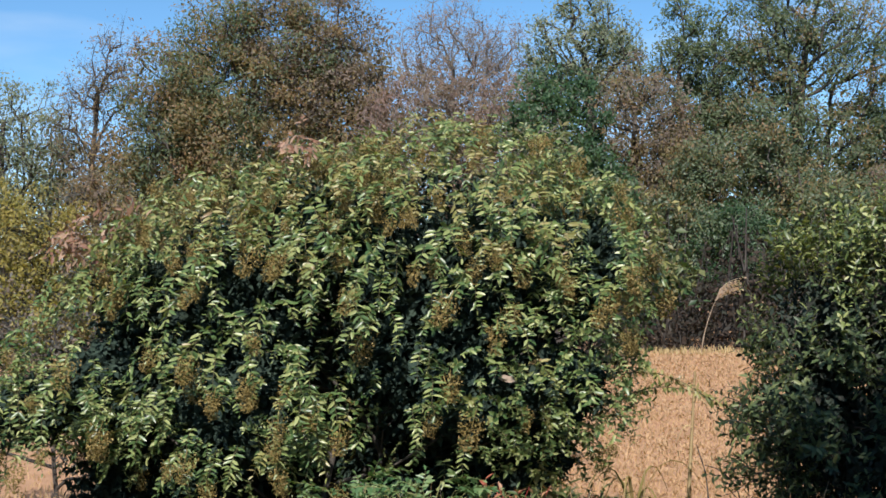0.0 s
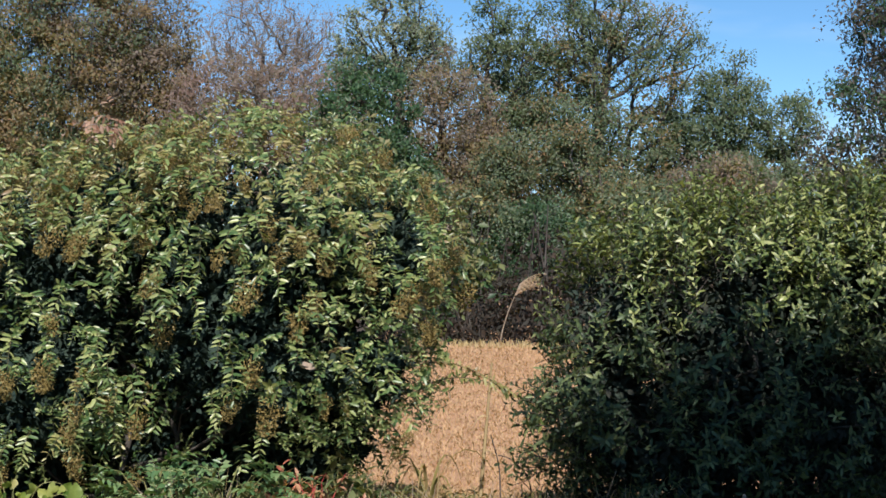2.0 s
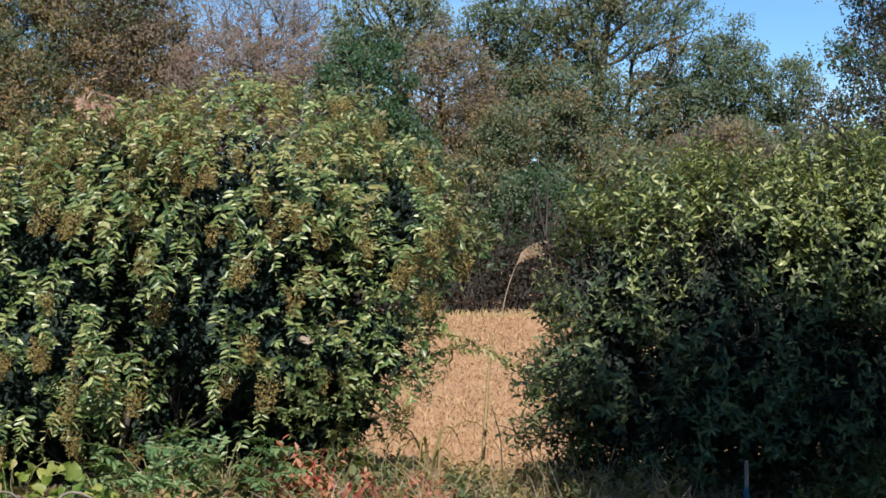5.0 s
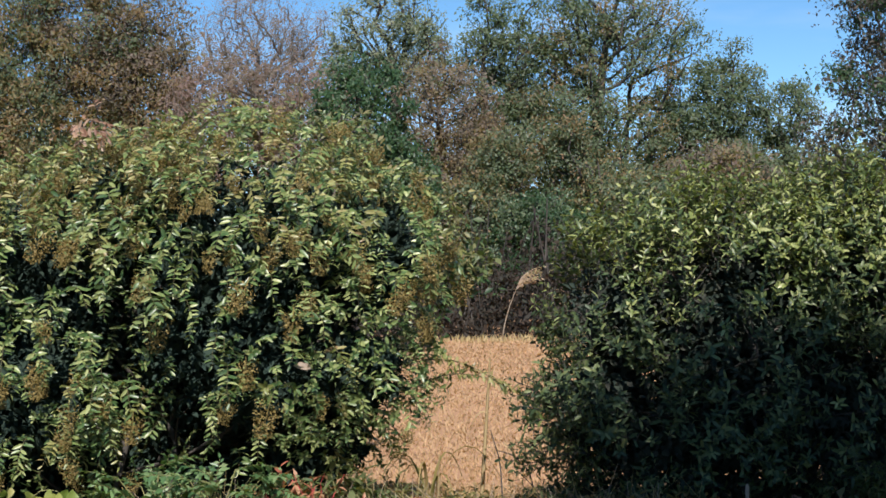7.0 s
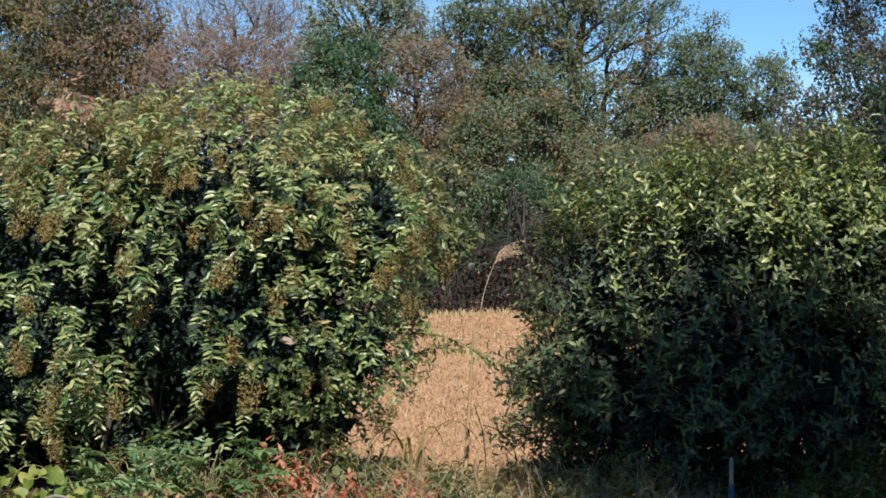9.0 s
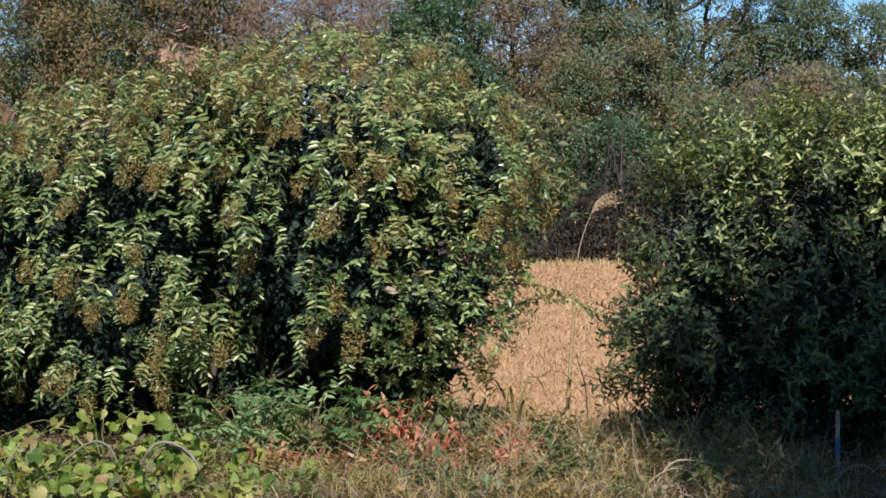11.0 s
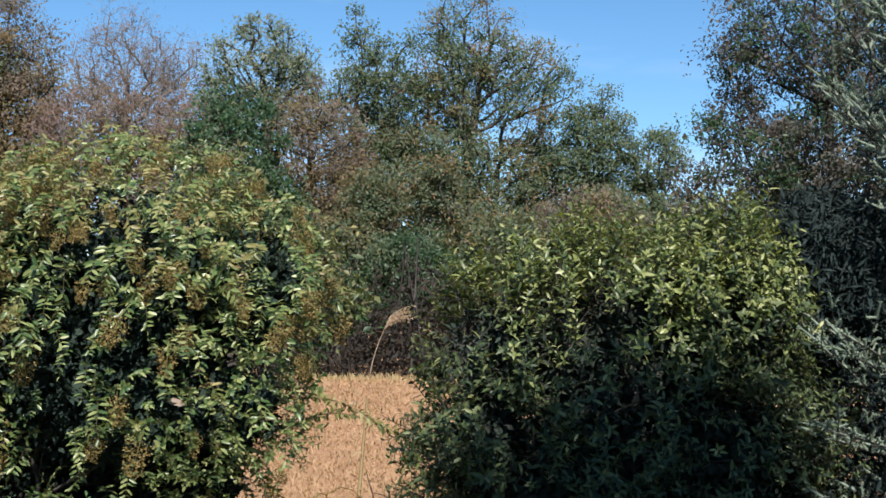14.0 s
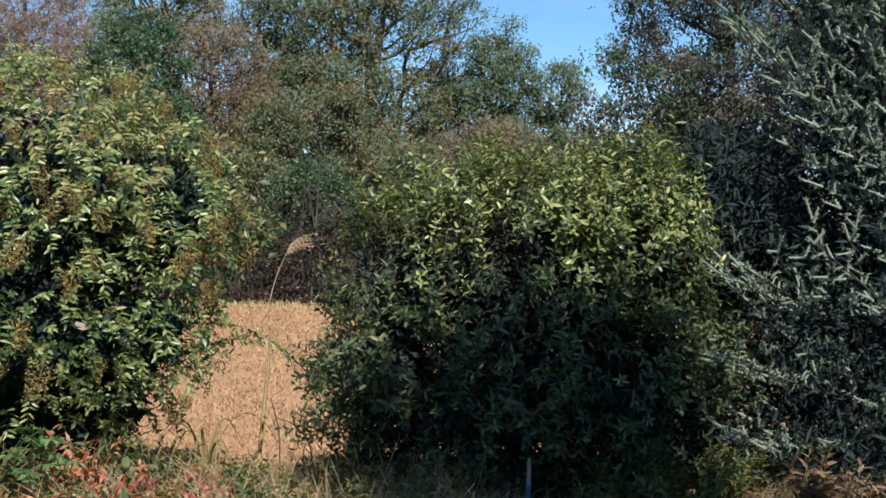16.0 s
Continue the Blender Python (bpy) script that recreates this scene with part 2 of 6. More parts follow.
def ground_material():
    m, nodes, links, bsdf = shader("dry_ground")
    tex = nodes.new("ShaderNodeTexCoord")
    a, b, c = (nodes.new("ShaderNodeTexNoise") for _ in range(3))
    for n, s in ((a, 0.25), (b, 2.2), (c, 28)):
        n.inputs["Scale"].default_value = s
        n.inputs["Detail"].default_value = 6
        links.new(tex.outputs["Object"], n.inputs["Vector"])
    r1 = ramp(nodes, links, b.outputs[0], [(0.33, 0.195, 0.12), (0.46, 0.285, 0.175), (0.55, 0.355, 0.225), (0.59, 0.4, 0.255)])
    r2 = ramp(nodes, links, c.outputs[0], [(0.35, 0.28, 0.2), (0.75, 0.7, 0.66), (1, 1, 1)])
    mul = nodes.new("ShaderNodeMixRGB")
    mul.blend_type = "MULTIPLY"
    mul.inputs[0].default_value = 0.8
    links.new(r1.outputs[0], mul.inputs[1])
    links.new(r2.outputs[0], mul.inputs[2])
    # bare leaf mould and soil in front of the shrubs, dry meadow behind them
    sep = nodes.new("ShaderNodeSeparateXYZ")
    links.new(tex.outputs["Object"], sep.inputs[0])
    wob = nodes.new("ShaderNodeMath")
    wob.operation = "MULTIPLY_ADD"
    wob.inputs[1].default_value = 1.5
    links.new(b.outputs[0], wob.inputs[0])
    links.new(sep.outputs[1], wob.inputs[2])
    mr = nodes.new("ShaderNodeMapRange")
    mr.inputs[1].default_value, mr.inputs[2].default_value = 10.4, 11.6
    links.new(wob.outputs[0], mr.inputs[0])
    soil = ramp(nodes, links, c.outputs[0], [(0.06, 0.045, 0.03), (0.13, 0.1, 0.065), (0.24, 0.19, 0.12)])
    mix = nodes.new("ShaderNodeMixRGB")
    links.new(mr.outputs[0], mix.inputs[0])
    links.new(soil.outputs[0], mix.inputs[1])
    links.new(mul.outputs[0], mix.inputs[2])
    links.new(mix.outputs[0], bsdf.inputs["Base Color"])
    bsdf.inputs["Roughness"].default_value = 0.95
    bsdf.inputs["Specular IOR Level"].default_value = 0.1
    bp = nodes.new("ShaderNodeBump")
    bp.inputs["Strength"].default_value = 0.6
    bp.inputs["Distance"].default_value = 0.05
    links.new(c.outputs[0], bp.inputs["Height"])
    links.new(bp.outputs[0], bsdf.inputs["Normal"])
    return m


GROUND = ground_material()

# ---- geometry helpers ----


def mesh_of(name, chunks, materials):
    """One mesh out of chunks (verts, faces, material index); faces is an (n, k) array."""
    me = bpy.data.meshes.new(name)
    vs, loops, sizes, mi, off = [], [], [], [], 0
    for v, f, k in chunks:
        v, f = np.asarray(v, float).reshape(-1, 3), np.asarray(f, int)
        if not len(f):
            continue
        vs.append(v)
        loops.append((f + off).ravel())
        sizes.append(np.full(len(f), f.shape[1]))
        mi.append(np.full(len(f), k))
        off += len(v)
    v, lp, sz, mi = np.concatenate(vs), np.concatenate(loops), np.concatenate(sizes), np.concatenate(mi)
    me.vertices.add(len(v))
    me.vertices.foreach_set("co", v.ravel())
    me.loops.add(len(lp))
    me.loops.foreach_set("vertex_index", lp.astype(np.int32))
    me.polygons.add(len(sz))
    me.polygons.foreach_set("loop_start", (np.cumsum(sz) - sz).astype(np.int32))
    me.polygons.foreach_set("material_index", mi.astype(np.int32))
    for m in materials:
        me.materials.append(m)
    me.update(calc_edges=True)
    return me


def part(name, me, parent, label="", kind="", m=None):
    ob = new(name, me)
    ob.parent = parent
    if m is not None:
        ob.matrix_basis = m
    return tagged(ob, label=label, kind=kind)


def thing(name, at, label, category, group="", kind=""):
    ob = new(name)
    ob.empty_display_size = 0.2
    ob.location = at
    return tagged(ob, label, category, group, kind)


def reseed(at):
    """Every plant has its own random numbers, so that a change to one leaves the rest as they are."""
    global rng
    rng = np.random.default_rng(int(abs(at[0]) * 1000) + int(abs(at[1]) * 77) + 5)


def unit(v):
    return v / np.maximum(np.linalg.norm(v, axis=-1, keepdims=True), 1e-9)


def rand_dirs(n):
    return unit(rng.normal(size=(n, 3)))


def leaves(pos, axis, normal, length, width, fold=0.22, droop=0.12):
    """Folded, drooping leaves: five corners and four faces each."""
    n = len(pos)
    axis = unit(axis)
    side = unit(np.cross(normal, axis))
    nor = unit(np.cross(axis, side))
    L, w = np.broadcast_to(length, n)[:, None], np.broadcast_to(width, n)[:, None]
    mid = pos + axis * L * 0.5
    v = np.stack([pos, mid + side * w * 0.5 - axis * L * 0.04 + nor * w * fold, mid - nor * L * droop * 0.15,
                  mid - side * w * 0.5 - axis * L * 0.04 + nor * w * fold, pos + axis * L - nor * L * droop], 1)
    f = np.array([[0, 2, 1], [0, 3, 2], [1, 2, 4], [2, 3, 4]])
    return v.reshape(-1, 3), (np.arange(n)[:, None, None] * 5 + f).reshape(-1, 3)


def blunt_leaves(pos, axis, normal, length, width, fold=0.2, droop=0.14):
    """Oval, blunt-ended leaves folded at the midrib: eight corners and eight faces each."""
    n = len(pos)
    axis = unit(axis)
    side = unit(np.cross(normal, axis))
    nor = unit(np.cross(axis, side))
    L, w = np.broadcast_to(length, n)[:, None], np.broadcast_to(width, n)[:, None]
    a, b = pos + axis * L * 0.27 - nor * L * droop * 0.05, pos + axis * L * 0.7 - nor * L * droop * 0.45
    edge, lift = side * w * 0.47, nor * w * fold
    v = np.stack([pos, a + edge + lift, a, a - edge + lift, b + edge * 0.94 + lift * 0.8, b, b - edge * 0.94 + lift * 0.8, pos + axis * L - nor * L * droop], 1)
    f = np.array([[0, 2, 1], [0, 3, 2], [1, 2, 5], [1, 5, 4], [2, 3, 6], [2, 6, 5], [4, 5, 7], [5, 6, 7]])
    return v.reshape(-1, 3), (np.arange(n)[:, None, None] * 8 + f).reshape(-1, 3)


def far_leaves(pos, axis, normal, length, width):
    n = len(pos)
    axis = unit(axis)
    side = unit(np.cross(normal, axis))
    nor = np.cross(axis, side)
    L, w = np.broadcast_to(length, n)[:, None], np.broadcast_to(width, n)[:, None]
    mid = pos + axis * L * 0.45
    v = np.stack([pos, mid + side * w * 0.5 + nor * w * 0.2, pos + axis * L, mid - side * w * 0.5 + nor * w * 0.2], 1)
    f = np.array([[0, 2, 1], [0, 3, 2]])
    return v.reshape(-1, 3), (np.arange(n)[:, None, None] * 4 + f).reshape(-1, 3)


def tube(points, radii, sides=5):
    """A round stem along the points, closed at its tip."""
    p, r = np.asarray(points, float), np.asarray(radii, float)
    t = unit(np.gradient(p, axis=0))
    ref = np.where(np.abs(t[:, 2:3]) > 0.9, [[1.0, 0, 0]], [[0, 0, 1.0]])
    a = unit(np.cross(t, ref))
    b = np.cross(t, a)
    th = np.linspace(0, 2 * np.pi, sides, endpoint=False)
    v = p[:, None] + r[:, None, None] * (np.cos(th)[None, :, None] * a[:, None] + np.sin(th)[None, :, None] * b[:, None])
    i, j = np.meshgrid(np.arange(len(p) - 1), np.arange(sides), indexing="ij")
    k = (j + 1) % sides
    f = np.stack([i * sides + j, i * sides + k, (i + 1) * sides + k, (i + 1) * sides + j], -1).reshape(-1, 4)
    return v.reshape(-1, 3), f


def segments(a, b, ra, rb, sides=4):
    """Many separate tapered twigs from a to b at once."""
    n = len(a)
    t = unit(b - a)
    ref = np.where(np.abs(t[:, 2:3]) > 0.9, [[1.0, 0, 0]], [[0, 0, 1.0]])
    u = unit(np.cross(t, ref))
    w = np.cross(t, u)
    th = np.linspace(0, 2 * np.pi, sides, endpoint=False)
    ring = np.cos(th)[None, :, None] * u[:, None] + np.sin(th)[None, :, None] * w[:, None]
    v = np.concatenate([a[:, None] + ring * np.reshape(ra, (-1, 1, 1)), b[:, None] + ring * np.reshape(rb, (-1, 1, 1))], 1)
    j = np.arange(sides)
    f = np.stack([j, (j + 1) % sides, sides + (j + 1) % sides, sides + j], 1)
    return v.reshape(-1, 3), (np.arange(n)[:, None, None] * 2 * sides + f).reshape(-1, 4)


def moved(v, m):
    m = np.array(m)
    return v @ m[:3, :3].T + m[:3, 3]


def wobble(p, scale, seed=0.0):
    return np.array([noise.noise(Vector((x * scale + seed, y * scale - seed, z * scale + 3.1 * seed))) for x, y, z in p])


def inside(p, blobs, grow=1.0):
    """How deep each point is in the union of ellipsoids: under 1 is inside."""
    d = np.full(len(p), 9.0)
    for c, r in blobs:
        d = np.minimum(d, np.linalg.norm((p - np.array(c)) / (np.array(r) * grow), axis=1))
    return d


def on_blobs(n, blobs, low=0.82, high=1.04):
    """Points in the outer shell of the union, with the outward direction."""
    area = np.array([r[0] * r[2] + r[0] * r[1] + r[1] * r[2] for _, r in blobs])
    pick = rng.choice(len(blobs), size=n * 3, p=area / area.sum())
    c, r = np.array([b[0] for b in blobs])[pick], np.array([b[1] for b in blobs])[pick]
    d = rand_dirs(n * 3)
    p = c + d * r * rng.uniform(low, high, (n * 3, 1))
    ok = inside(p, blobs) > low - 0.02
    return p[ok][:n], unit(d / r)[ok][:n]


def in_blobs(n, blobs, top=1.0, power=0.45):
    vol = np.array([r[0] * r[1] * r[2] for _, r in blobs]) ** 0.8
    pick = rng.choice(len(blobs), size=n, p=vol / vol.sum())
    c, r = np.array([b[0] for b in blobs])[pick], np.array([b[1] for b in blobs])[pick]
    return c + rand_dirs(n) * r * (rng.random((n, 1)) ** power) * top


def grow(trunk, targets, bias=0.35, kink=0.12):
    """A branching skeleton: every target joins the nearest part of what has grown so far. Returns nodes and parents."""
    pts, par, length = [np.array(p, float) for p in trunk], list(range(-1, len(trunk) - 1)), [0.0]
    for i in range(1, len(trunk)):
        length.append(length[-1] + np.linalg.norm(pts[i] - pts[i - 1]))
    order = np.argsort(np.min(np.linalg.norm(targets[:, None] - np.array(pts)[None], axis=2), axis=1))
    tips = []
    for k in order:
        q = targets[k]
        P = np.array(pts)
        d = np.linalg.norm(P - q, axis=1)
        rise = np.maximum(P[:, 2] - q[2] + 0.3 * d, 0)     # twigs climb away from their limb
        i = int(np.argmin(d + bias * np.array(length) + 1.2 * rise))
        mid = (P[i] * 0.5 + q * 0.5) + rng.normal(size=3) * kink * d[i] + np.array([0, 0, 0.06 * d[i]])
        pts.append(mid), par.append(i), length.append(length[i] + d[i] * 0.5)
        pts.append(q), par.append(len(pts) - 2), length.append(length[i] + d[i])
        tips.append(len(pts) - 1)
    return np.array(pts), np.array(par), np.array(tips)


def limb_radii(pts, par, tip=0.008, power=0.42, most=0.2):
    n = np.ones(len(pts))
    for i in range(len(pts) - 1, 0, -1):
        n[par[i]] += n[i] * 1.0
    return np.minimum(tip * n ** power, most)


def limb_parts(root, pts, par, rad, n, bark, name="limb", kind=""):
    """Each limb that leaves the first n nodes, with all that grows on it, is a part of its own."""
    owner = np.arange(len(pts))
    for i in range(n, len(pts)):
        if par[i] >= n:
            owner[i] = owner[par[i]]
    for k in sorted(set(owner[n:])):
        j = n + np.flatnonzero(owner[n:] == k)
        v, f = segments(pts[par[j]], pts[j], np.minimum(rad[par[j]] * 0.85, rad[j] * 1.5), rad[j], 4)
        part(name, mesh_of(name, [(v, f, 0)], [bark]), root, kind=kind)


def tree(name, base, height, blobs, leaf, label, clumps=260, per=26, spread=0.3, size=0.13, wide=0.5, bark=None, lean=(0, 0), tip=0.01,
         most=0.16, second=None, share=0.3, category="tree", group="trees at the edge of the field", power=0.36, hang=0.25, twigs=3):
    """A broadleaf tree: tapered trunk, limbs grown into its crown, and clumps of leaves at the twigs' ends."""
    reseed(base)
    bark = bark or BARK
    root = thing(name, base, label, category, group)
    base = np.array(base, float)
    rel = [((c[0] - base[0], c[1] - base[1], c[2] - base[2]), r) for c, r in blobs]
    targets = in_blobs(clumps, rel, 1.04, power)
    targets = targets[targets[:, 2] > 0.25]
    top = np.array([lean[0], lean[1], height * 0.8])
    k = np.linspace(0, 1, 9)[:, None]
    trunk = top * k + np.sin(k * 7 + rng.random(3) * 6) * 0.035 * height * k * (1 - k * 0.5)
    pts, par, tips = grow(trunk, targets)
    rad = limb_radii(pts, par, tip, 0.42, most)
    flare = 1 + 0.5 * np.exp(-np.linspace(0, 1, 9) * 18)
    v, f = tube(pts[:9], np.maximum(rad[:9] * flare, tip), 8)
    part("trunk", mesh_of("trunk", [(v, f, 0)], [bark]), root)
    limb_parts(root, pts, par, rad, 9, bark, kind="stuff" if most < 0.03 else "")
    extra_a = pts[tips].repeat(twigs, 0)
    extra_b = extra_a + rand_dirs(len(extra_a)) * spread * 0.9 + np.array([0, 0, spread * 0.3])
    v2, f2 = segments(extra_a, extra_b, np.full(len(extra_a), tip * 0.6), np.full(len(extra_a), tip * 0.25), 3)
    part("twig_work", mesh_of("twig_work", [(v2, f2, 0)], [bark]), root, kind="stuff")
    if per:
        per = int(per * 3.5)
        n = len(targets) * per
        c = targets.repeat(per, 0)
        scale = rng.uniform(0.5, 1.25, (len(targets), 1)).repeat(per, 0)
        p = c + np.clip(rng.normal(size=(n, 3)), -1.45, 1.45) * spread * 0.85 * scale * np.array([1, 1, 0.7])
        ax = rand_dirs(n) + np.array([0, 0, -hang])
        nr = rand_dirs(n) * 0.55 + np.array([0, -0.6, 0.75])     # leaves turn to the light
        L = size * (0.82 if size > 0.1 else 0.9) * rng.uniform(0.5, 1.1, n)
        chunks = []
        pick = (rng.random(len(targets)) < (share if second else 0)).repeat(per)
        for kk, sel in ((0, ~pick), (1, pick)):
            if sel.any():
                v, f = far_leaves(p[sel], ax[sel], nr[sel], L[sel], L[sel] * wide)
                chunks.append((v, f, kk))
        part("crown", mesh_of("crown", chunks, [leaf, second or leaf]), root)
    return root

# ---- the ground ----


def ground_height(x, y):
    dip = -0.42 * np.clip((y - 10.7) / 2.2, 0, 1) ** 2 * np.clip((30 - y) / 12, 0, 1)      # the meadow lies a little lower than the shrubs' bank
    return dip + (0.05 * np.sin(x * 0.7 + 1) * np.sin(y * 0.5) + 0.02 * np.sin(x * 2.3) * np.sin(y * 1.9 + 2)) * np.clip((30 - y) / 10, 0, 1) * np.clip(y / 4, 0, 1)


def make_ground():
    xs = np.concatenate([[-900, -300, -120, -60], np.arange(-32, 30.1, 0.5), [60, 120, 300, 900]])
    ys = np.concatenate([[-400, -100, -30, -10], np.arange(-2, 48.1, 0.5), [70, 120, 300, 900, 1500]])
    X, Y = np.meshgrid(xs, ys)
    v = np.stack([X, Y, ground_height(X, Y)], -1).reshape(-1, 3)
    nx = len(xs)
    i, j = np.meshgrid(np.arange(len(ys) - 1), np.arange(nx - 1), indexing="ij")
    f = np.stack([i * nx + j, i * nx + j + 1, (i + 1) * nx + j + 1, (i + 1) * nx + j], -1).reshape(-1, 4)
    me = mesh_of("ground", [(v, f, 0)], [GROUND])
    me.polygons.foreach_set("use_smooth", np.ones(len(me.polygons), bool))
    return tagged(new("ground", me), "dry orange-brown meadow ground running to the woods", "ground", kind="structure")


make_ground()


def blades(x, y, height, width, lean=0.25, z=None):
    """Grass blades: bent strips of two pieces, standing at x, y."""
    n = len(x)
    z = ground_height(x, y) - 0.01 if z is None else z
    a = rng.uniform(0, 2 * np.pi, n)
    side = np.stack([np.cos(a), np.sin(a), 0 * a], 1)
    d = rng.normal(size=(n, 3)) * lean * [1, 1, 0]
    h = np.reshape(height, (-1, 1))
    p0 = np.stack([x, y, z], 1)
    up = np.array([0, 0, 1.0])
    p1 = p0 + (up * 0.6 + d * 0.4) * h
    p2 = p0 + (up * (1 - 0.3 * np.linalg.norm(d, axis=1, keepdims=True)) + d * 1.2) * h
    w = np.reshape(width, (-1, 1)) * side
    v = np.stack([p0 - w, p0 + w, p1 - w * 0.7, p1 + w * 0.7, p2], 1).reshape(-1, 3)
    k = np.arange(n)[:, None, None] * 5
    return v, (k + np.array([[0, 1, 3], [0, 3, 2], [2, 3, 4]])).reshape(-1, 3)


def grass(name, x, y, height, width, material, label, lean=0.25):
    v, f = blades(x, y, height, width, lean)
    me = mesh_of(name, [(v, f, 0)], [material])
    return tagged(new(name, me), label, "grass", kind="stuff")


# the dry meadow: close tufts near the gap between the shrubs, thinner to the sides
n = 34000
y = 10.4 + 20.8 * rng.random(n) ** 1.2
x = rng.uniform(-1, 1, n) * (1.2 + 0.05 * y) + 0.1
grass("dry_meadow_grass", x, y, rng.uniform(0.03, 0.085, n), 0.0035 + 0.0003 * y, STRAW, "dense dry orange-brown meadow grass", 0.8)
n = 17000
y = 10.8 + 20.4 * rng.random(n)
x = rng.uniform(-0.55, 0.42, n) * y
grass("meadow_grass_sides", x, y, rng.uniform(0.04, 0.12, n), 0.005 + 0.0003 * y, STRAW, "dry orange-brown meadow grass behind the shrubs", 0.3)
n = 2600
y = rng.uniform(30.6, 31.8, n)
x = rng.uniform(-9, 8, n)
grass("tall_pale_grass", x, y, rng.uniform(0.06, 0.2, n), np.full(n, 0.011), STRAW_PALE, "taller pale straw grass along the wood's edge", 0.25)

# ---- the woods beyond the field ----
tree("tree", (-12.4, 43.5, 0), 11.0, [((-12.2, 43.5, 6.8), (2.5, 2.4, 3.7)), ((-14.2, 43, 6.2), (1.6, 1.8, 3.0)), ((-15.3, 43, 4.0), (1.5, 1.5, 2.4)), ((-12.0, 43, 3.4), (3.4, 2, 2.4))],
     T_OLIVE, "tall broadleaf tree with olive and green autumn leaves", 560, 46, 0.46, 0.15, 0.5, second=T_GREEN, share=0.4, most=0.2)
tree("tree", (-10.2, 44.0, 0), 10.2, [((-10.0, 44, 7.2), (1.5, 1.6, 2.9)), ((-11.3, 43.6, 7.2), (1.3, 1.5, 3.0)), ((-9.0, 43.6, 5.4), (1.2, 1.4, 2.2)), ((-10.4, 43.4, 3.8), (1.6, 1.4, 2.0))],
     T_BROWN, "russet-brown broadleaf tree with golden patches", 400, 44, 0.42, 0.14, 0.5, second=T_OLIVE, share=0.45, most=0.16)
# added filler crown: its dusky leaf colour stands in for shaded foliage
tree("tree", (-14.6, 45, 0), 7.8, [((-14.3, 45, 7.0), (1.6, 1.2, 2.1)), ((-14.7, 45, 5.4), (1.7, 1.2, 2.4)), ((-15.6, 45, 3.8), (1.4, 1.2, 2.2))], T_DUSK, "filler tree, its dusky leaves standing in for its neighbour's shade", 380, 24, 0.3, 0.13, 0.5, second=T_OLIVE, share=0.3)
tree("bare_tree", (-16.9, 43, 0), 8.8, [((-16.2, 43, 7.4), (0.8, 0.9, 1.7)), ((-17.3, 43, 6.2), (0.9, 1, 1.7)), ((-16.8, 43, 4.0), (1.1, 1, 2.0))], T_BROWN,
     "slender dark tree with almost bare twigs", 300, 7, 0.34, 0.12, 0.5, second=T_OLIVE, share=0.5, tip=0.008, twigs=6)
tree("tree", (-20.0, 44, 0), 8.0, [((-19.8, 44, 5.8), (1.9, 1.5, 2.0)), ((-20.5, 44, 3.4), (2.2, 1.5, 1.8)), ((-18.5, 44, 4.6), (1.1, 0.8, 2.0))], T_PALE, "thin pale-leaved tree with sky showing through", 380, 14, 0.3, 0.15, 0.5)
tree("tree", (-6.6, 44, 0), 9.6, [((-6.8, 44, 7.6), (1.5, 1.4, 1.9)), ((-5.3, 44, 7.3), (0.95, 1, 1.5))], T_ROSE, "nearly bare tree with fine grey-rose twigs", 420, 5, 0.4, 0.09, 0.5, bark=BARK_GREY, tip=0.007, twigs=8)
tree("tree", (-6.4, 42, 0), 7.0, [((-7.0, 42, 5.2), (1.9, 1.4, 2.0)), ((-5.0, 42, 4.9), (1.5, 1.3, 1.9))], T_ROSE, "rose-brown fading tree with thin foliage", 420, 20, 0.32, 0.13, 0.5, bark=BARK_GREY, second=T_BROWN, share=0.4)
tree("tree", (-2.9, 43, 0), 9.3, [((-3.0, 43, 7.7), (1.5, 1.2, 1.5)), ((-1.9, 43, 6.9), (0.9, 1, 1.5)), ((-4.0, 43, 6.8), (0.7, 1, 1.1))], T_PALE, "light-crowned tree with forked bare limbs", 230, 15, 0.26, 0.15, 0.5, tip=0.013)
tree("tree", (-1.4, 40.5, 0), 7.0, [((-1.4, 40.5, 4.8), (1.5, 1.3, 2.2)), ((-0.4, 40.5, 3.6), (1.2, 1, 1.6))], T_BROWN, "brown-leaved tree fading in autumn", 330, 22, 0.3, 0.13, 0.5, second=T_OLIVE, share=0.4)
tree("tree", (-0.2, 42.5, 0), 9.6, [((-0.3, 42.5, 8.2), (0.6, 0.6, 1.2)), ((0.7, 42.5, 6.9), (0.9, 1, 1.8)), ((-0.1, 42.5, 6.3), (1.2, 1, 1.7)), ((0.4, 42, 4.4), (1.4, 1.2, 1.6))], T_GREEN, "narrow upright tree with green leaves", 320, 20, 0.26, 0.14, 0.5)
tree("tree", (2.8, 42.5, 0), 10.2, [((2.6, 42.5, 8.0), (1.45, 1.3, 2.0)), ((4.5, 42.5, 7.0), (1.2, 1.3, 1.6)), ((1.6, 42.5, 6.0), (1.2, 1.2, 1.8)), ((3.0, 42, 4.2), (2.6, 1.5, 1.8))], T_GREEN,
     "large green broadleaf tree with dark forking limbs", 520, 24, 0.3, 0.14, 0.5, tip=0.012, most=0.18, second=T_OLIVE, share=0.2)
tree("tree", (6.0, 42.5, 0), 7.6, [((6.1, 42.5, 6.1), (0.9, 1, 1.3)), ((5.4, 42.5, 4.3), (1.6, 1.3, 1.6))], T_GREEN, "green broadleaf tree with an open crown", 240, 22, 0.28, 0.14, 0.5)
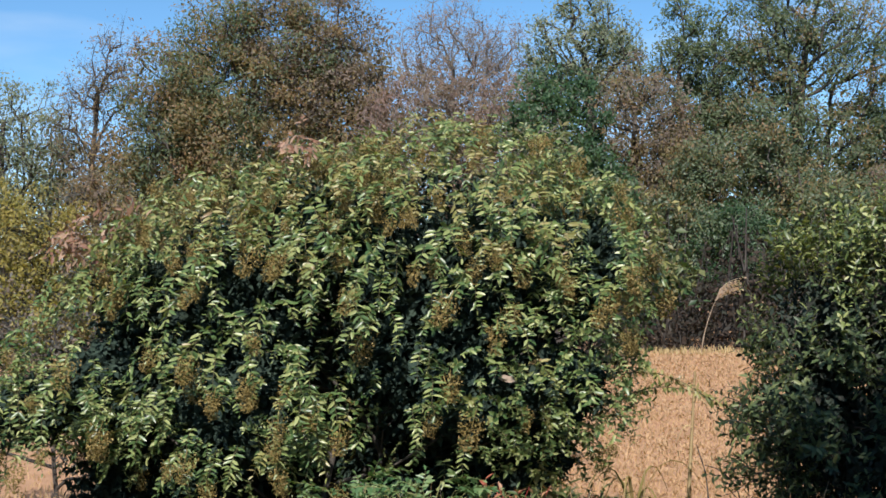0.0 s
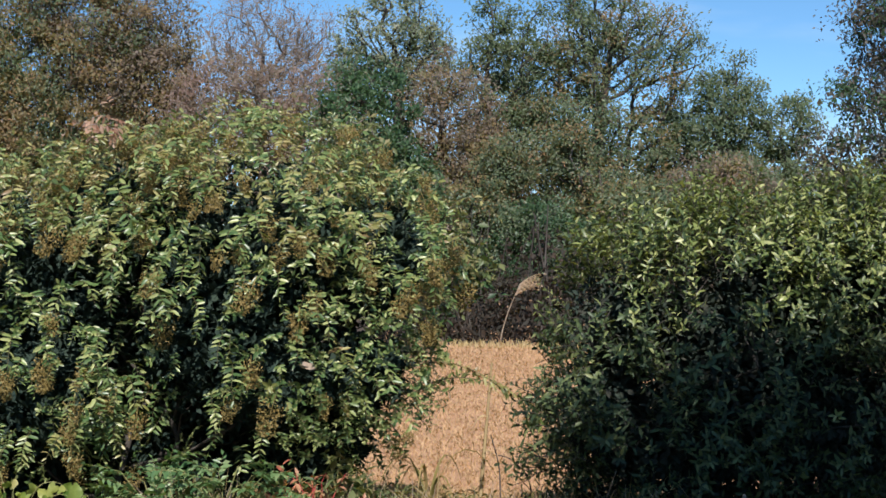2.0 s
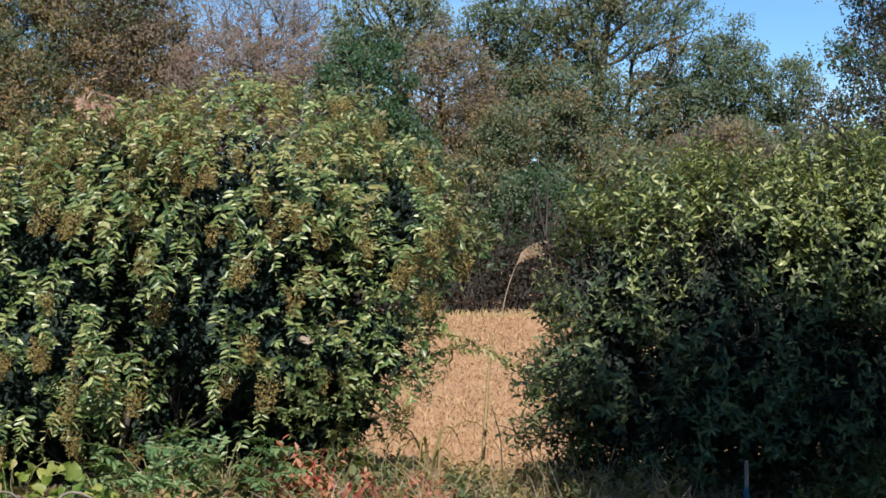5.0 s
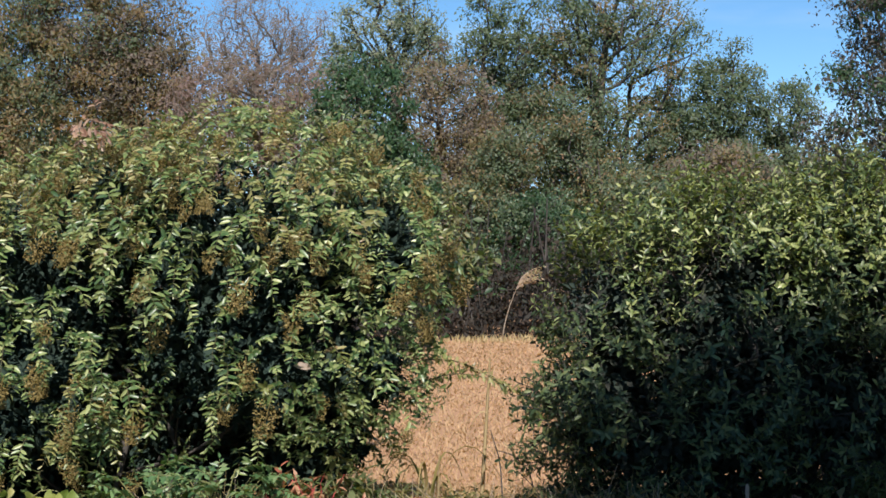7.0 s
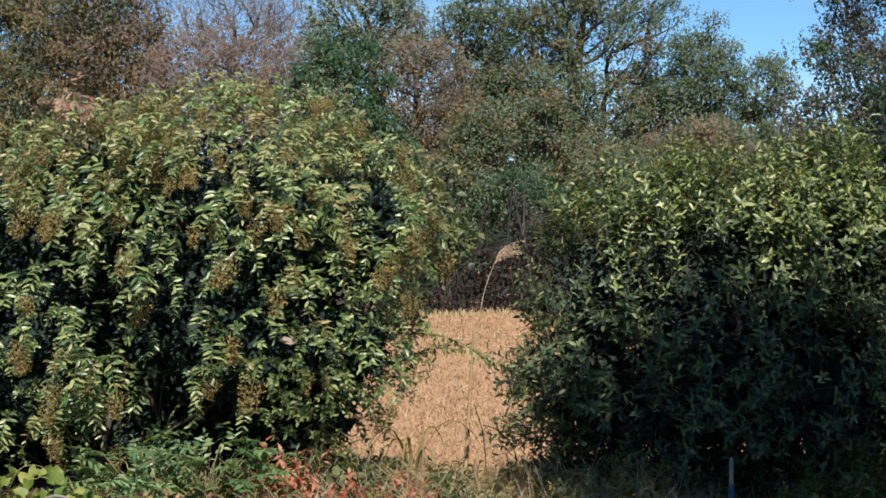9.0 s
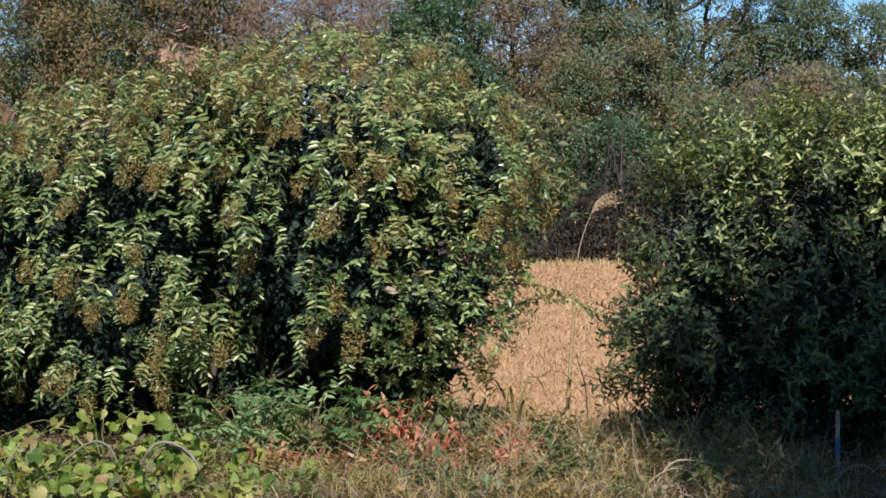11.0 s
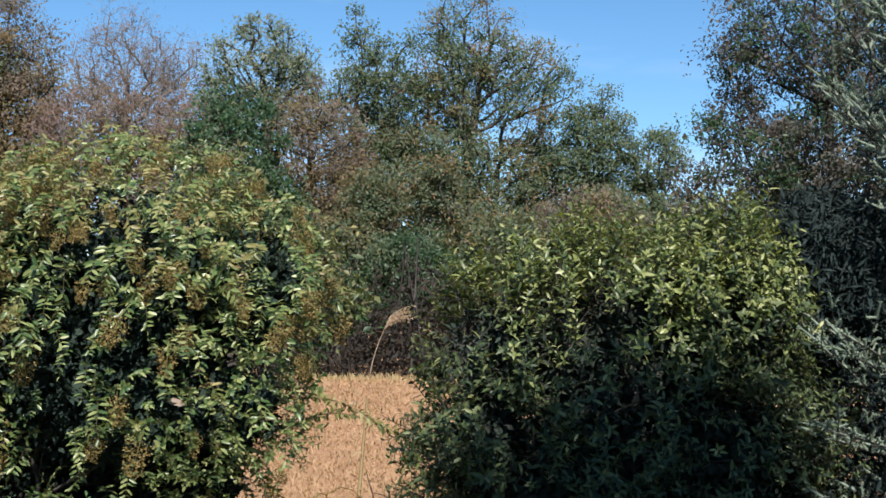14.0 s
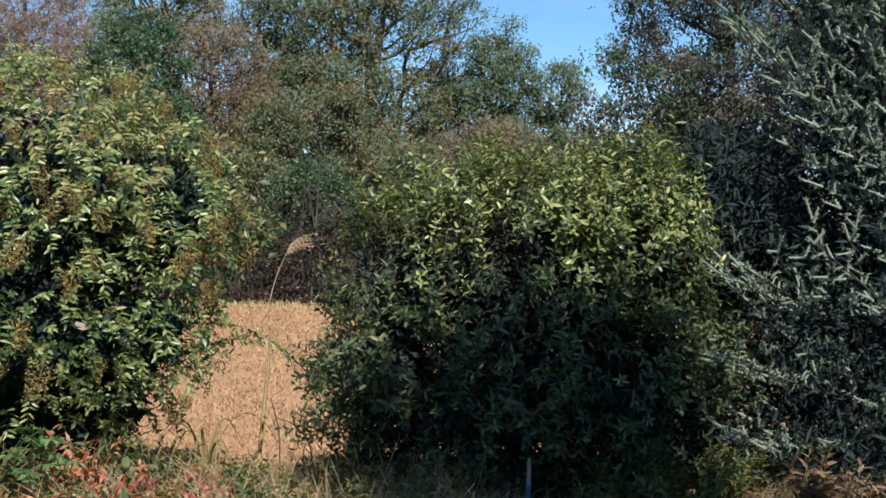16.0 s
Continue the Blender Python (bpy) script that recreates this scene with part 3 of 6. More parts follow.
tree("tree", (7.6, 42.5, 0), 6.6, [((7.6, 42.5, 5.4), (0.9, 0.9, 1.0)), ((7.2, 42.5, 3.8), (1.4, 1.1, 1.3))], T_GREEN, "smaller green tree at the end of the row", 190, 24, 0.26, 0.14, 0.5)
tree("tree", (5.6, 39.5, 0), 4.6, [((5.6, 39.5, 2.9), (1.6, 1.1, 1.5))], T_BROWN, "low russet tree between green ones", 200, 22, 0.3, 0.12, 0.5, second=T_GREEN, share=0.3)
tree("tree", (8.8, 29.5, 0), 9.5, [((8.5, 29.5, 5.8), (2.3, 1.8, 3.0)), ((7.0, 29.3, 3.6), (1.2, 1.2, 2.0)), ((9.8, 29.5, 4.5), (2.2, 1.8, 3.4)), ((6.9, 29.4, 2.3), (1.4, 1.1, 1.7)), ((8.6, 29.4, 2.4), (1.6, 1.2, 2.0)), ((7.2, 29.5, 6.6), (0.8, 0.9, 1.4))], T_DUSK,
     "dark tree with thinning dusky brown and green leaves", 950, 25, 0.28, 0.125, 0.5, second=T_DARK, share=0.25, tip=0.007)
tree("evergreen_tree", (-2.3, 27, -0.12), 5.2, [((-2.3, 27, 3.7), (0.85, 0.9, 1.35)), ((-2.6, 27, 2.6), (0.9, 0.9, 1.2)), ((-1.9, 27, 2.7), (0.8, 0.8, 1.2))], T_DARK, "dense dark green tree behind the shrub", 240, 30, 0.2, 0.12, 0.55, second=T_GREEN, share=0.15)
tree("yellow_bush", (-10.7, 25, -0.2), 3.0, [((-10.6, 25, 2.1), (0.9, 0.8, 1.1)), ((-11.7, 25, 1.9), (1.0, 0.9, 1.5)), ((-9.9, 24.6, 1.3), (0.9, 0.6, 0.7)), ((-11.3, 24.4, 0.9), (1.3, 0.6, 0.7))], T_YELLOW, "loose shrub with yellow autumn leaves", 260, 26, 0.2, 0.1, 0.45, second=T_DUSK, share=0.18,
     category="shrub", group="shrubs at the edge of the field")
for bx, by, h, w, leaf, sec, lab in (
        (-9.5, 40, 4.2, 1.4, T_OLIVE, T_GREEN, "olive-leaved undergrowth shrub below the trees"), (-4.6, 38.4, 4.6, 1.3, T_GREEN, T_OLIVE, "green leafy undergrowth shrub below the trees"),
        (-2.4, 37.8, 3.4, 1.2, T_DARK, T_BROWN, "mixed green and brown undergrowth shrub"), (-0.7, 38.4, 4.4, 1.0, T_GREEN, T_OLIVE, "dusky brown-green undergrowth shrub below the trees"),
        (1.0, 37.7, 3.7, 1.2, T_DARK, T_GREEN, "leafy green undergrowth shrub below the trees"), (2.5, 38.6, 4.9, 1.1, T_GREEN, T_OLIVE, "dull green undergrowth shrub below the trees"), (3.9, 37.8, 3.4, 1.3, T_GREEN, T_OLIVE, "leafy green undergrowth shrub below the trees"),
        (5.4, 38.4, 3.3, 1.2, T_OLIVE, T_ROSE, "russet and olive undergrowth shrub"), (7.4, 40, 3.6, 1.4, T_GREEN, T_BROWN, "mixed green and brown undergrowth shrub"), (-14.5, 40, 3.8, 1.5, T_OLIVE, T_BROWN, "olive-leaved undergrowth shrub below the trees"),
        (-19.0, 40, 2.6, 1.4, T_YELLOW, T_BROWN, "yellowing undergrowth shrub below the trees")):
    lumps = [((bx, by, h * 0.55), (w, 1.1, h * 0.3))] + [((bx + rng.uniform(-1, 1) * w, by + rng.uniform(-0.3, 0.5), h * rng.uniform(0.4, 1.05)), (w * rng.uniform(0.35, 0.6), 0.8, h * rng.uniform(0.14, 0.24))) for _ in range(4)]
    tree("undergrowth_shrub", (bx, by, 0), h, lumps, leaf, lab, 250, 23, 0.28, 0.135, 0.5, second=sec, share=0.35, most=0.05, category="shrub", group="undergrowth along the wood")


def far_woods():
    n = 5000
    x = rng.uniform(-34, 30, n)
    y = rng.uniform(46, 58, n)
    top = 5.4 + 2.2 * np.exp(-((x + 6) / 9) ** 2) + 0.7 * np.sin(x * 0.5) + 0.7 * np.sin(x * 1.3 + 1)
    z = rng.random(n) ** 1.3 * np.maximum(top, 1.5)
    z[: n // 3] = rng.uniform(0.1, 2.6, n // 3)
    y[: n // 3] = rng.uniform(46, 49, n // 3)
    x[: n // 3] = rng.uniform(-24, 16, n // 3)
    per = 13
    c = np.stack([x, y, z], 1).repeat(per, 0)
    p = c + rng.normal(size=c.shape) * 0.5
    p[:, 2] = np.maximum(p[:, 2], 0.05)
    m = len(p)
    L = rng.uniform(0.16, 0.34, m)
    half = rng.random(n).repeat(per) < 0.5
    chunks = []
    for k, sel in ((0, half), (1, ~half)):
        v, f = far_leaves(p[sel], rand_dirs(m)[sel], (rand_dirs(m) * 0.8 + [0, 0, 1])[sel], L[sel], L[sel] * 0.55)
        chunks.append((v, f, k))
    return tagged(new("far_woods", mesh_of("far_woods", chunks, [T_OLIVE, T_BROWN])), "distant mixed woodland behind the tree row", "woods", kind="stuff")


far_woods()


def thicket():
    """Stems and dead brush under the trees at the field's far edge, leaves near-black for the shade there."""
    n = 420
    x, y = rng.uniform(-16, 10, n), rng.uniform(32.2, 37, n)
    a = np.stack([x, y, 0 * x], 1)
    h = rng.uniform(0.8, 3.0, n)
    b = a + np.stack([rng.normal(0, 0.25, n) * h, rng.normal(0, 0.2, n) * h, h], 1)
    r = rng.uniform(0.008, 0.035, n)
    v, f = segments(a, b, r, r * 0.4, 4)
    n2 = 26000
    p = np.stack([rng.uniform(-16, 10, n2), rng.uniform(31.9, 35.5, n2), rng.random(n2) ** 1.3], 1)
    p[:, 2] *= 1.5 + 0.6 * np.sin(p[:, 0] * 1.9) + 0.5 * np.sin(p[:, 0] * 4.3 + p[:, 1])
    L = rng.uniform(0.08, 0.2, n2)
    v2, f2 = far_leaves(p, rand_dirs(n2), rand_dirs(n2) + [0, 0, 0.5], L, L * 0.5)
    return tagged(new("thicket", mesh_of("thicket", [(v, f, 0), (v2, f2, 1)], [BARK, T_SHADE])), "brown brush and thin stems, coloured dark for shade under the trees", "brush", kind="stuff")


thicket()

# ---- the shrub with hanging leaf sprays ----


def spray_geo(pairs, length, leaf_len, leaf_wide, sag):
    """A hanging twig with opposite leaves, along +x from its base."""
    k = np.linspace(0, 1, pairs + 2)
    stem = np.stack([k * length * (1 - 0.25 * sag * k), 0.02 * np.sin(k * 5), -sag * length * 0.7 * k ** 2], 1)
    few = np.unique(np.linspace(0, pairs + 1, 5).astype(int))
    v, f = tube(stem[few], 0.003 * (1 - 0.7 * k[few]), 3)
    pos, ax, nr, L = [], [], [], []
    for i in range(1, pairs + 2):
        t = unit(stem[i] - stem[i - 1])
        for s in ((-1, 1) if i <= pairs else (0,)):
            out = np.array([0, s, 0]) * 0.9 + t * (0.45 if s else 1.0) + rng.normal(size=3) * 0.2 + np.array([0, 0, -0.15])
            pos.append(stem[i]), ax.append(out), nr.append(np.array([0, 0, 1.0]) + t * 0.35 + rng.normal(size=3) * 0.35)
            L.append(leaf_len * (0.72 + 0.5 * math.sin(math.pi * min(1, i / pairs) ** 0.8)) * rng.uniform(0.8, 1.15))
    L = np.array(L)
    lv, lf = leaves(np.array(pos), np.array(ax), np.array(nr), L, L * leaf_wide)
    return (v, f), (lv, lf)


def hanging_geo(pairs, length, leaf_len, leaf_wide, first=25, last=-86):
    """A shoot that leaves the bush along +x, bends over and hangs, with opposite blunt leaves held out to both sides."""
    k = np.linspace(0, 1, pairs + 2)
    turn = np.radians(np.interp(k, [0, 0.5, 1], [first, last * 0.8, last]))
    step = length / (pairs + 1)
    stem = np.stack([np.cumsum(np.cos(turn)) * step, 0.012 * np.sin(k * 5 + pairs), np.cumsum(np.sin(turn)) * step], 1)
    few = np.unique(np.linspace(0, pairs + 1, 6).astype(int))
    v, f = tube(stem[few], 0.003 * (1 - 0.7 * k[few]), 3)
    pos, ax, nr, L = [], [], [], []
    for i in range(1, pairs + 2):
        t = unit(stem[i] - stem[i - 1])
        swing = rng.uniform(-0.3, 0.12)
        for s in ((-1, 1) if i <= pairs else (0,)):
            out = np.array([0.3, s * 0.95, swing]) + t * (0.22 if s else 0.9) + rng.normal(size=3) * 0.24
            pos.append(stem[i]), ax.append(out), nr.append(np.array([0.6, 0, 0.7]) + rng.normal(size=3) * 0.45)
            L.append(leaf_len * (0.7 + 0.42 * math.sin(math.pi * min(1, i / (pairs + 1)) ** 0.8)) * rng.uniform(0.85, 1.15))
    L = np.array(L)
    lv, lf = blunt_leaves(np.array(pos), np.array(ax), np.array(nr), L, L * leaf_wide)
    return (v, f), (lv, lf), stem[-1]


def cluster_geo(count, length, leaf_len, leaf_wide):
    """An upright twig with alternate leathery leaves, along +x."""
    k = np.linspace(0, 1, count + 1)
    stem = np.stack([k * length, 0.01 * np.sin(k * 6), 0.012 * np.sin(k * 4)], 1)
    few = np.unique(np.linspace(0, count, 4).astype(int))
    v, f = tube(stem[few], 0.0035 * (1 - 0.6 * k[few]), 3)
    pos, ax, nr = [], [], []
    for i in range(1, count + 1):
        a = i * 2.4
        r = np.array([0, math.cos(a), math.sin(a)])
        pos.append(stem[i]), ax.append(r * 0.85 + np.array([0.6, 0, 0]) + rng.normal(size=3) * 0.15), nr.append(np.array([1.0, 0, 0]) - r * 0.3 + rng.normal(size=3) * 0.2)
    L = leaf_len * rng.uniform(0.7, 1.15, count)
    lv, lf = blunt_leaves(np.array(pos), np.array(ax), np.array(nr), L, L * leaf_wide, 0.2, 0.2)
    return (v, f), (lv, lf)


def panicle_geo(length=0.15, count=110):
    """A drooping cluster of small dry fruits along -z."""
    k = rng.random(count) ** 0.8
    r = 0.068 * length / 0.15 * (1 - 0.6 * k) * np.sqrt(rng.random(count)) + 0.004
    a = rng.uniform(0, 2 * np.pi, count)
    c = np.stack([r * np.cos(a), r * np.sin(a), -k * length], 1)
    L = rng.uniform(0.006, 0.016, count)
    v, f = far_leaves(c, rand_dirs(count), rand_dirs(count), L, L * 0.75)
    v2, f2 = tube([[0, 0, 0.02], [0.004, 0, -length * 0.5], [0, 0.004, -length]], [0.003, 0.002, 0.001], 3)
    return (v, f), (v2, f2)


def aim(p, direction, roll=0.0, scale=1.0):
    """A pose at p whose x axis points along direction and whose z axis stays as upright as it can."""
    d = Vector(direction).normalized()
    side = Vector((0, 0, 1)).cross(d)
    side = side.normalized() if side.length > 1e-3 else Vector((0, 1, 0))
    up = d.cross(side)
    m = Matrix((d, side, up)).transposed().to_4x4()
    return Matrix.Translation(p) @ m @ Matrix.Rotation(roll, 4, "X") @ Matrix.Scale(scale, 4)


def stems_into(blobs, foot, count, bark, root, tip=0.004, most=0.035, spread=0.25, n_main=5, within=None):
    """Several stems from the foot that branch into the bush."""
    targets = in_blobs(count, blobs, 0.8, 0.5)
    if within:
        targets = targets[within(targets)]
    allp = []
    for i in range(n_main):
        sel = targets[i::n_main]
        a = i * 2 * math.pi / n_main
        b = np.array([foot[0] + spread * math.cos(a), foot[1] + spread * math.sin(a), -0.03])
        goal = sel.mean(0) * 0.6 + b * 0.4
        k = np.linspace(0, 1, 6)[:, None]
        trunk = b + (goal - b) * k + np.sin(k * 5 + i) * 0.05
        pts, par, tips = grow(trunk, sel)
        rad = limb_radii(pts, par, tip, 0.45, most)
        v, f = tube(pts[:6], rad[:6], 6)
        j = np.arange(6, len(pts))
        v2, f2 = segments(pts[par[j]], pts[j], np.minimum(rad[par[j]] * 0.85, rad[j] * 1.5), rad[j], 4)
        part("stem", mesh_of("stem", [(v, f, 0), (v2, f2, 0)], [bark]), root)


L_BLOBS = [((-1.6, 10.05, 1.28), (1.16, 1.05, 1.25)), ((-2.95, 10.1, 1.15), (1.1, 1.0, 1.1)), ((-0.8, 10.0, 1.57), (0.52, 0.7, 0.6)),
           ((-3.8, 9.8, 0.95), (0.7, 0.65, 0.45)), ((-4.3, 9.75, 0.78), (0.5, 0.5, 0.36)), ((-1.45, 9.8, 0.85), (0.5, 0.6, 0.45)), ((-2.85, 9.6, 0.78), (0.7, 0.65, 0.55)),
           ((-0.84, 9.85, 0.9), (0.48, 0.5, 0.42)), ((-2.35, 10.05, 1.8), (0.55, 0.7, 0.62)), ((-3.62, 10.0, 1.4), (0.5, 0.6, 0.5))]


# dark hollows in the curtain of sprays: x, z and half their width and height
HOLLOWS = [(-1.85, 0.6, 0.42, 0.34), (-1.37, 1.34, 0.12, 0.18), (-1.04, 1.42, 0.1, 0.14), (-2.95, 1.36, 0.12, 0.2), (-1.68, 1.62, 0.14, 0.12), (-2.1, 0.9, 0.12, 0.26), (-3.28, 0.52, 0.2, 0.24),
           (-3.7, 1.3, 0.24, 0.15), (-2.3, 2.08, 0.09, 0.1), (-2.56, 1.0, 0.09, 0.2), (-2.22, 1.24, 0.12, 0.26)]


def hanging_shrub():
    foot = np.array([-2.2, 10.1, 0.0])
    reseed(foot)
    root = thing("privet_shrub", foot, "broad evergreen shrub with hanging glossy leaf sprays and ochre fruit clusters", "shrub", "shrubs before the field")
    blobs = [((c[0] - foot[0], c[1] - foot[1], c[2]), r) for c, r in L_BLOBS]
    def beyond(q, margin):
        return q[:, 0] + foot[0] > np.interp(q[:, 2], [0, 0.3, 0.6, 0.83, 1.18, 1.66, 2.1, 2.25, 2.6], [-1.15, -0.7, -0.46, -0.38, -0.2, -0.16, -0.3, -0.6, -1.4]) - margin
    stems_into(blobs, (0, 0), 260, BARK, root, 0.0035, 0.024, 0.3, 6, lambda q: ~beyond(q, 0.4) & (q[:, 0] > -1.7) & (q[:, 1] > -0.35))
    kinds = [hanging_geo(7, 0.27, 0.058, 0.32), hanging_geo(9, 0.34, 0.055, 0.31), hanging_geo(6, 0.21, 0.06, 0.33), hanging_geo(6, 0.22, 0.052, 0.34, 45, -55),
             hanging_geo(5, 0.18, 0.05, 0.36, 62, -35), hanging_geo(5, 0.17, 0.048, 0.36, 75, -5), cluster_geo(13, 0.16, 0.044, 0.46), cluster_geo(11, 0.12, 0.048, 0.44)]
    mats = [(PRIVET, SHOOT), (PRIVET_BRONZE, SHOOT)]
    meshes = [[mesh_of("leaf_spray", [(g[1][0], g[1][1], 0), (g[0][0], g[0][1], 1)], mm) for g in kinds] for mm in mats]
    # sprays hang in curtains over the bush, with dark hollows between them
    c, co = on_blobs(9000, blobs, 0.9, 1.05)
    w = c + foot
    hollow = np.zeros(len(c), bool)
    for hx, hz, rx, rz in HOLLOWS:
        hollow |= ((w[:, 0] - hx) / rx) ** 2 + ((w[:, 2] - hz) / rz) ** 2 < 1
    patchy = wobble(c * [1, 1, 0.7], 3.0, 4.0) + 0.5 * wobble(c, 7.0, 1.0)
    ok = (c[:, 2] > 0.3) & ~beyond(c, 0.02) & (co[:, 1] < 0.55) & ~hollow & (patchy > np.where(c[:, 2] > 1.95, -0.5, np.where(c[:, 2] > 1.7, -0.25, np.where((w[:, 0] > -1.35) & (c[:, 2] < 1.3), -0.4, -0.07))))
    c, co = c[ok], co[ok]
    chosen, cells = [], {}
    for i in range(len(c)):
        key = tuple(np.floor(c[i] / 0.105).astype(int))
        close = [j for dx in (-1, 0, 1) for dy in (-1, 0, 1) for dz in (-1, 0, 1) for j in cells.get((key[0] + dx, key[1] + dy, key[2] + dz), ())]
        if all(np.sum((c[i] - c[j]) ** 2) > 0.078 ** 2 for j in close):
            chosen.append(i)
            cells.setdefault(key, []).append(i)
    c, co = c[chosen], co[chosen]
    deep, deep_out = on_blobs(480, blobs, 0.66, 0.86)
    keep = (deep[:, 2] > 0.3) & ~beyond(deep, 0.12)
    p, out = np.concatenate([c, deep[keep]]), np.concatenate([co, deep_out[keep]])
    bronze = rng.random(len(p)) < np.clip((p[:, 2] - 1.5) / 1.6, 0.03, 0.42)
    low_side = (p[:, 0] + foot[0] > -1.5) & (p[:, 2] < 1.25)      # smaller, more even leafage on the low lobe by the gap
    pans = [panicle_geo(0.13, 330), panicle_geo(0.17, 420), panicle_geo(0.11, 260)]
    pm = [mesh_of("fruit_panicle", [(g[0][0], g[0][1], 0), (g[1][0], g[1][1], 0)], [BERRY]) for g in pans]
    fruits, more_fruit, rest = 0, [], [[], []]
    for rank, i in enumerate(np.argsort(p[:, 1] + 0.25 * np.abs(p[:, 2] - 1.2))):
        crown = out[i, 2] > 0.75
        if low_side[i]:
            k = int(rng.choice(8, p=(0.02, 0.0, 0.1, 0.2, 0.14, 0.08, 0.24, 0.22)))
        elif crown:
            k = int(rng.choice(8, p=(0.0, 0.0, 0.08, 0.22, 0.22, 0.16, 0.16, 0.16)))
        else:
            k = int(rng.choice(8, p=(0.25, 0.16, 0.2, 0.15, 0.06, 0.02, 0.08, 0.08)))
        az = math.atan2(out[i, 1] - 0.25, out[i, 0]) + rng.normal(0, 0.5)
        size = rng.uniform(0.6, 1.25) * (0.85 if crown else 1.0)
        if k >= 6:
            m = aim(p[i], out[i] + rng.normal(size=3) * 0.45 + [0, -0.2, -0.1], rng.uniform(0, 6.28), size)
        else:
            m = Matrix.Translation(p[i] - out[i] * 0.06 + [0, 0, 0.1]) @ Matrix.Rotation(az, 4, "Z") @ Matrix.Rotation(rng.normal(0, 0.24), 4, "X") @ Matrix.Rotation(rng.normal(-0.05, 0.25), 4, "Y") @ Matrix.Scale(size, 4)
        b = int(bronze[i])
        if rank < 300:
            part("leaf_spray", meshes[b][k], root, m=m)
        else:
            rest[b].append((moved(kinds[k][1][0], m), kinds[k][1][1], b * 2))
            rest[b].append((moved(kinds[k][0][0], m), kinds[k][0][1], 1))
        # ripe fruit hangs at the ends of many sprays
        if k < 5 and i < len(c) and out[i, 1] < 0.3 and rng.random() < (0.12 if low_side[i] else np.interp(p[i, 2], [0.3, 0.8, 1.4, 2.2], [0.11, 0.2, 0.26, 0.3])):
            tip = np.array(m @ Vector(kinds[k][2])) + [0, -0.02, 0.03]
            fm = Matrix.Translation(tip) @ Euler((rng.normal(0, 0.25), rng.normal(0, 0.25), rng.uniform(0, 6))).to_matrix().to_4x4() @ Matrix.Scale(rng.uniform(0.8, 1.35), 4)
            j = int(rng.integers(3))
            if fruits < 280:
                part("fruit_panicle", pm[j], root, m=fm)
                fruits += 1
            else:
                more_fruit.append((moved(pans[j][0][0], fm), pans[j][0][1], 0))
    part("foliage", mesh_of("foliage", rest[0] + rest[1], [PRIVET, SHOOT, PRIVET_BRONZE]), root, kind="stuff")
    if more_fruit:
        part("fruit", mesh_of("fruit", more_fruit, [BERRY]), root, kind="stuff")
    # dark fill leaves that stand in for deep shade in the hollows
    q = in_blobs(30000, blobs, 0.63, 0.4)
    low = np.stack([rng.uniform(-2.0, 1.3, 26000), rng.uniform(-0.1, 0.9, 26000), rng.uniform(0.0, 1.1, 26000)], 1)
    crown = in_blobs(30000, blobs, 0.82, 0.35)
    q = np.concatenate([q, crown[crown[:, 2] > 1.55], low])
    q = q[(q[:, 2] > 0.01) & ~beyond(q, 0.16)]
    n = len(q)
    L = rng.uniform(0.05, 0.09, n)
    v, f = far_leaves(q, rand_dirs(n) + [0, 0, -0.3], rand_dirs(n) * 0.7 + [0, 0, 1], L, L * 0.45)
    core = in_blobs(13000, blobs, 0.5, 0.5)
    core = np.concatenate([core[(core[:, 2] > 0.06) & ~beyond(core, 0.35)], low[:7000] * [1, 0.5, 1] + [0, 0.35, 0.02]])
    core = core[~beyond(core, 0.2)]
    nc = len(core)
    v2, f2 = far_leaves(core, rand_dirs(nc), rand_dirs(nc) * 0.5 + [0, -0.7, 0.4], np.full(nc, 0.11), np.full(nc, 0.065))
    part("inner_leaves", mesh_of("inner_leaves", [(v, f, 0), (v2, f2, 0)], [PRIVET_SHADE]), root, kind="stuff")
    # one pale withered leaf caught in the outer sprays
    v, f = blunt_leaves(np.array([[1.03, -0.88, 1.0]]), np.array([[1.0, -0.1, -0.15]]), np.array([[0.0, -0.8, 0.6]]), 0.12, 0.05)
    part("dead_leaf", mesh_of("dead_leaf", [(v, f, 0)], [PLUME]), root, "pale withered leaf")
    # dried pinkish sprays at the crown and at the outer shoulder
    dry = [mesh_of("dried_spray", [(g[1][0], g[1][1], 0), (g[0][0], g[0][1], 1)], [PINK_DRY, BARK_GREY]) for g in kinds[3:6]]
    for cx, cz, num in ((-2.42, 2.42, 8), (-3.82, 1.87, 16), (-3.5, 2.08, 5)):
        for i in range(num):
            q = np.array([cx - foot[0] + rng.normal() * 0.075, 9.55 - foot[1] + rng.normal() * 0.08, cz + rng.normal() * 0.065])
            part("dried_spray", dry[i % 3], root, "dried pinkish leaves", m=aim(q, (rng.normal() * 0.7, -0.6, rng.normal() * 0.5), rng.normal(), rng.uniform(0.9, 1.3)))
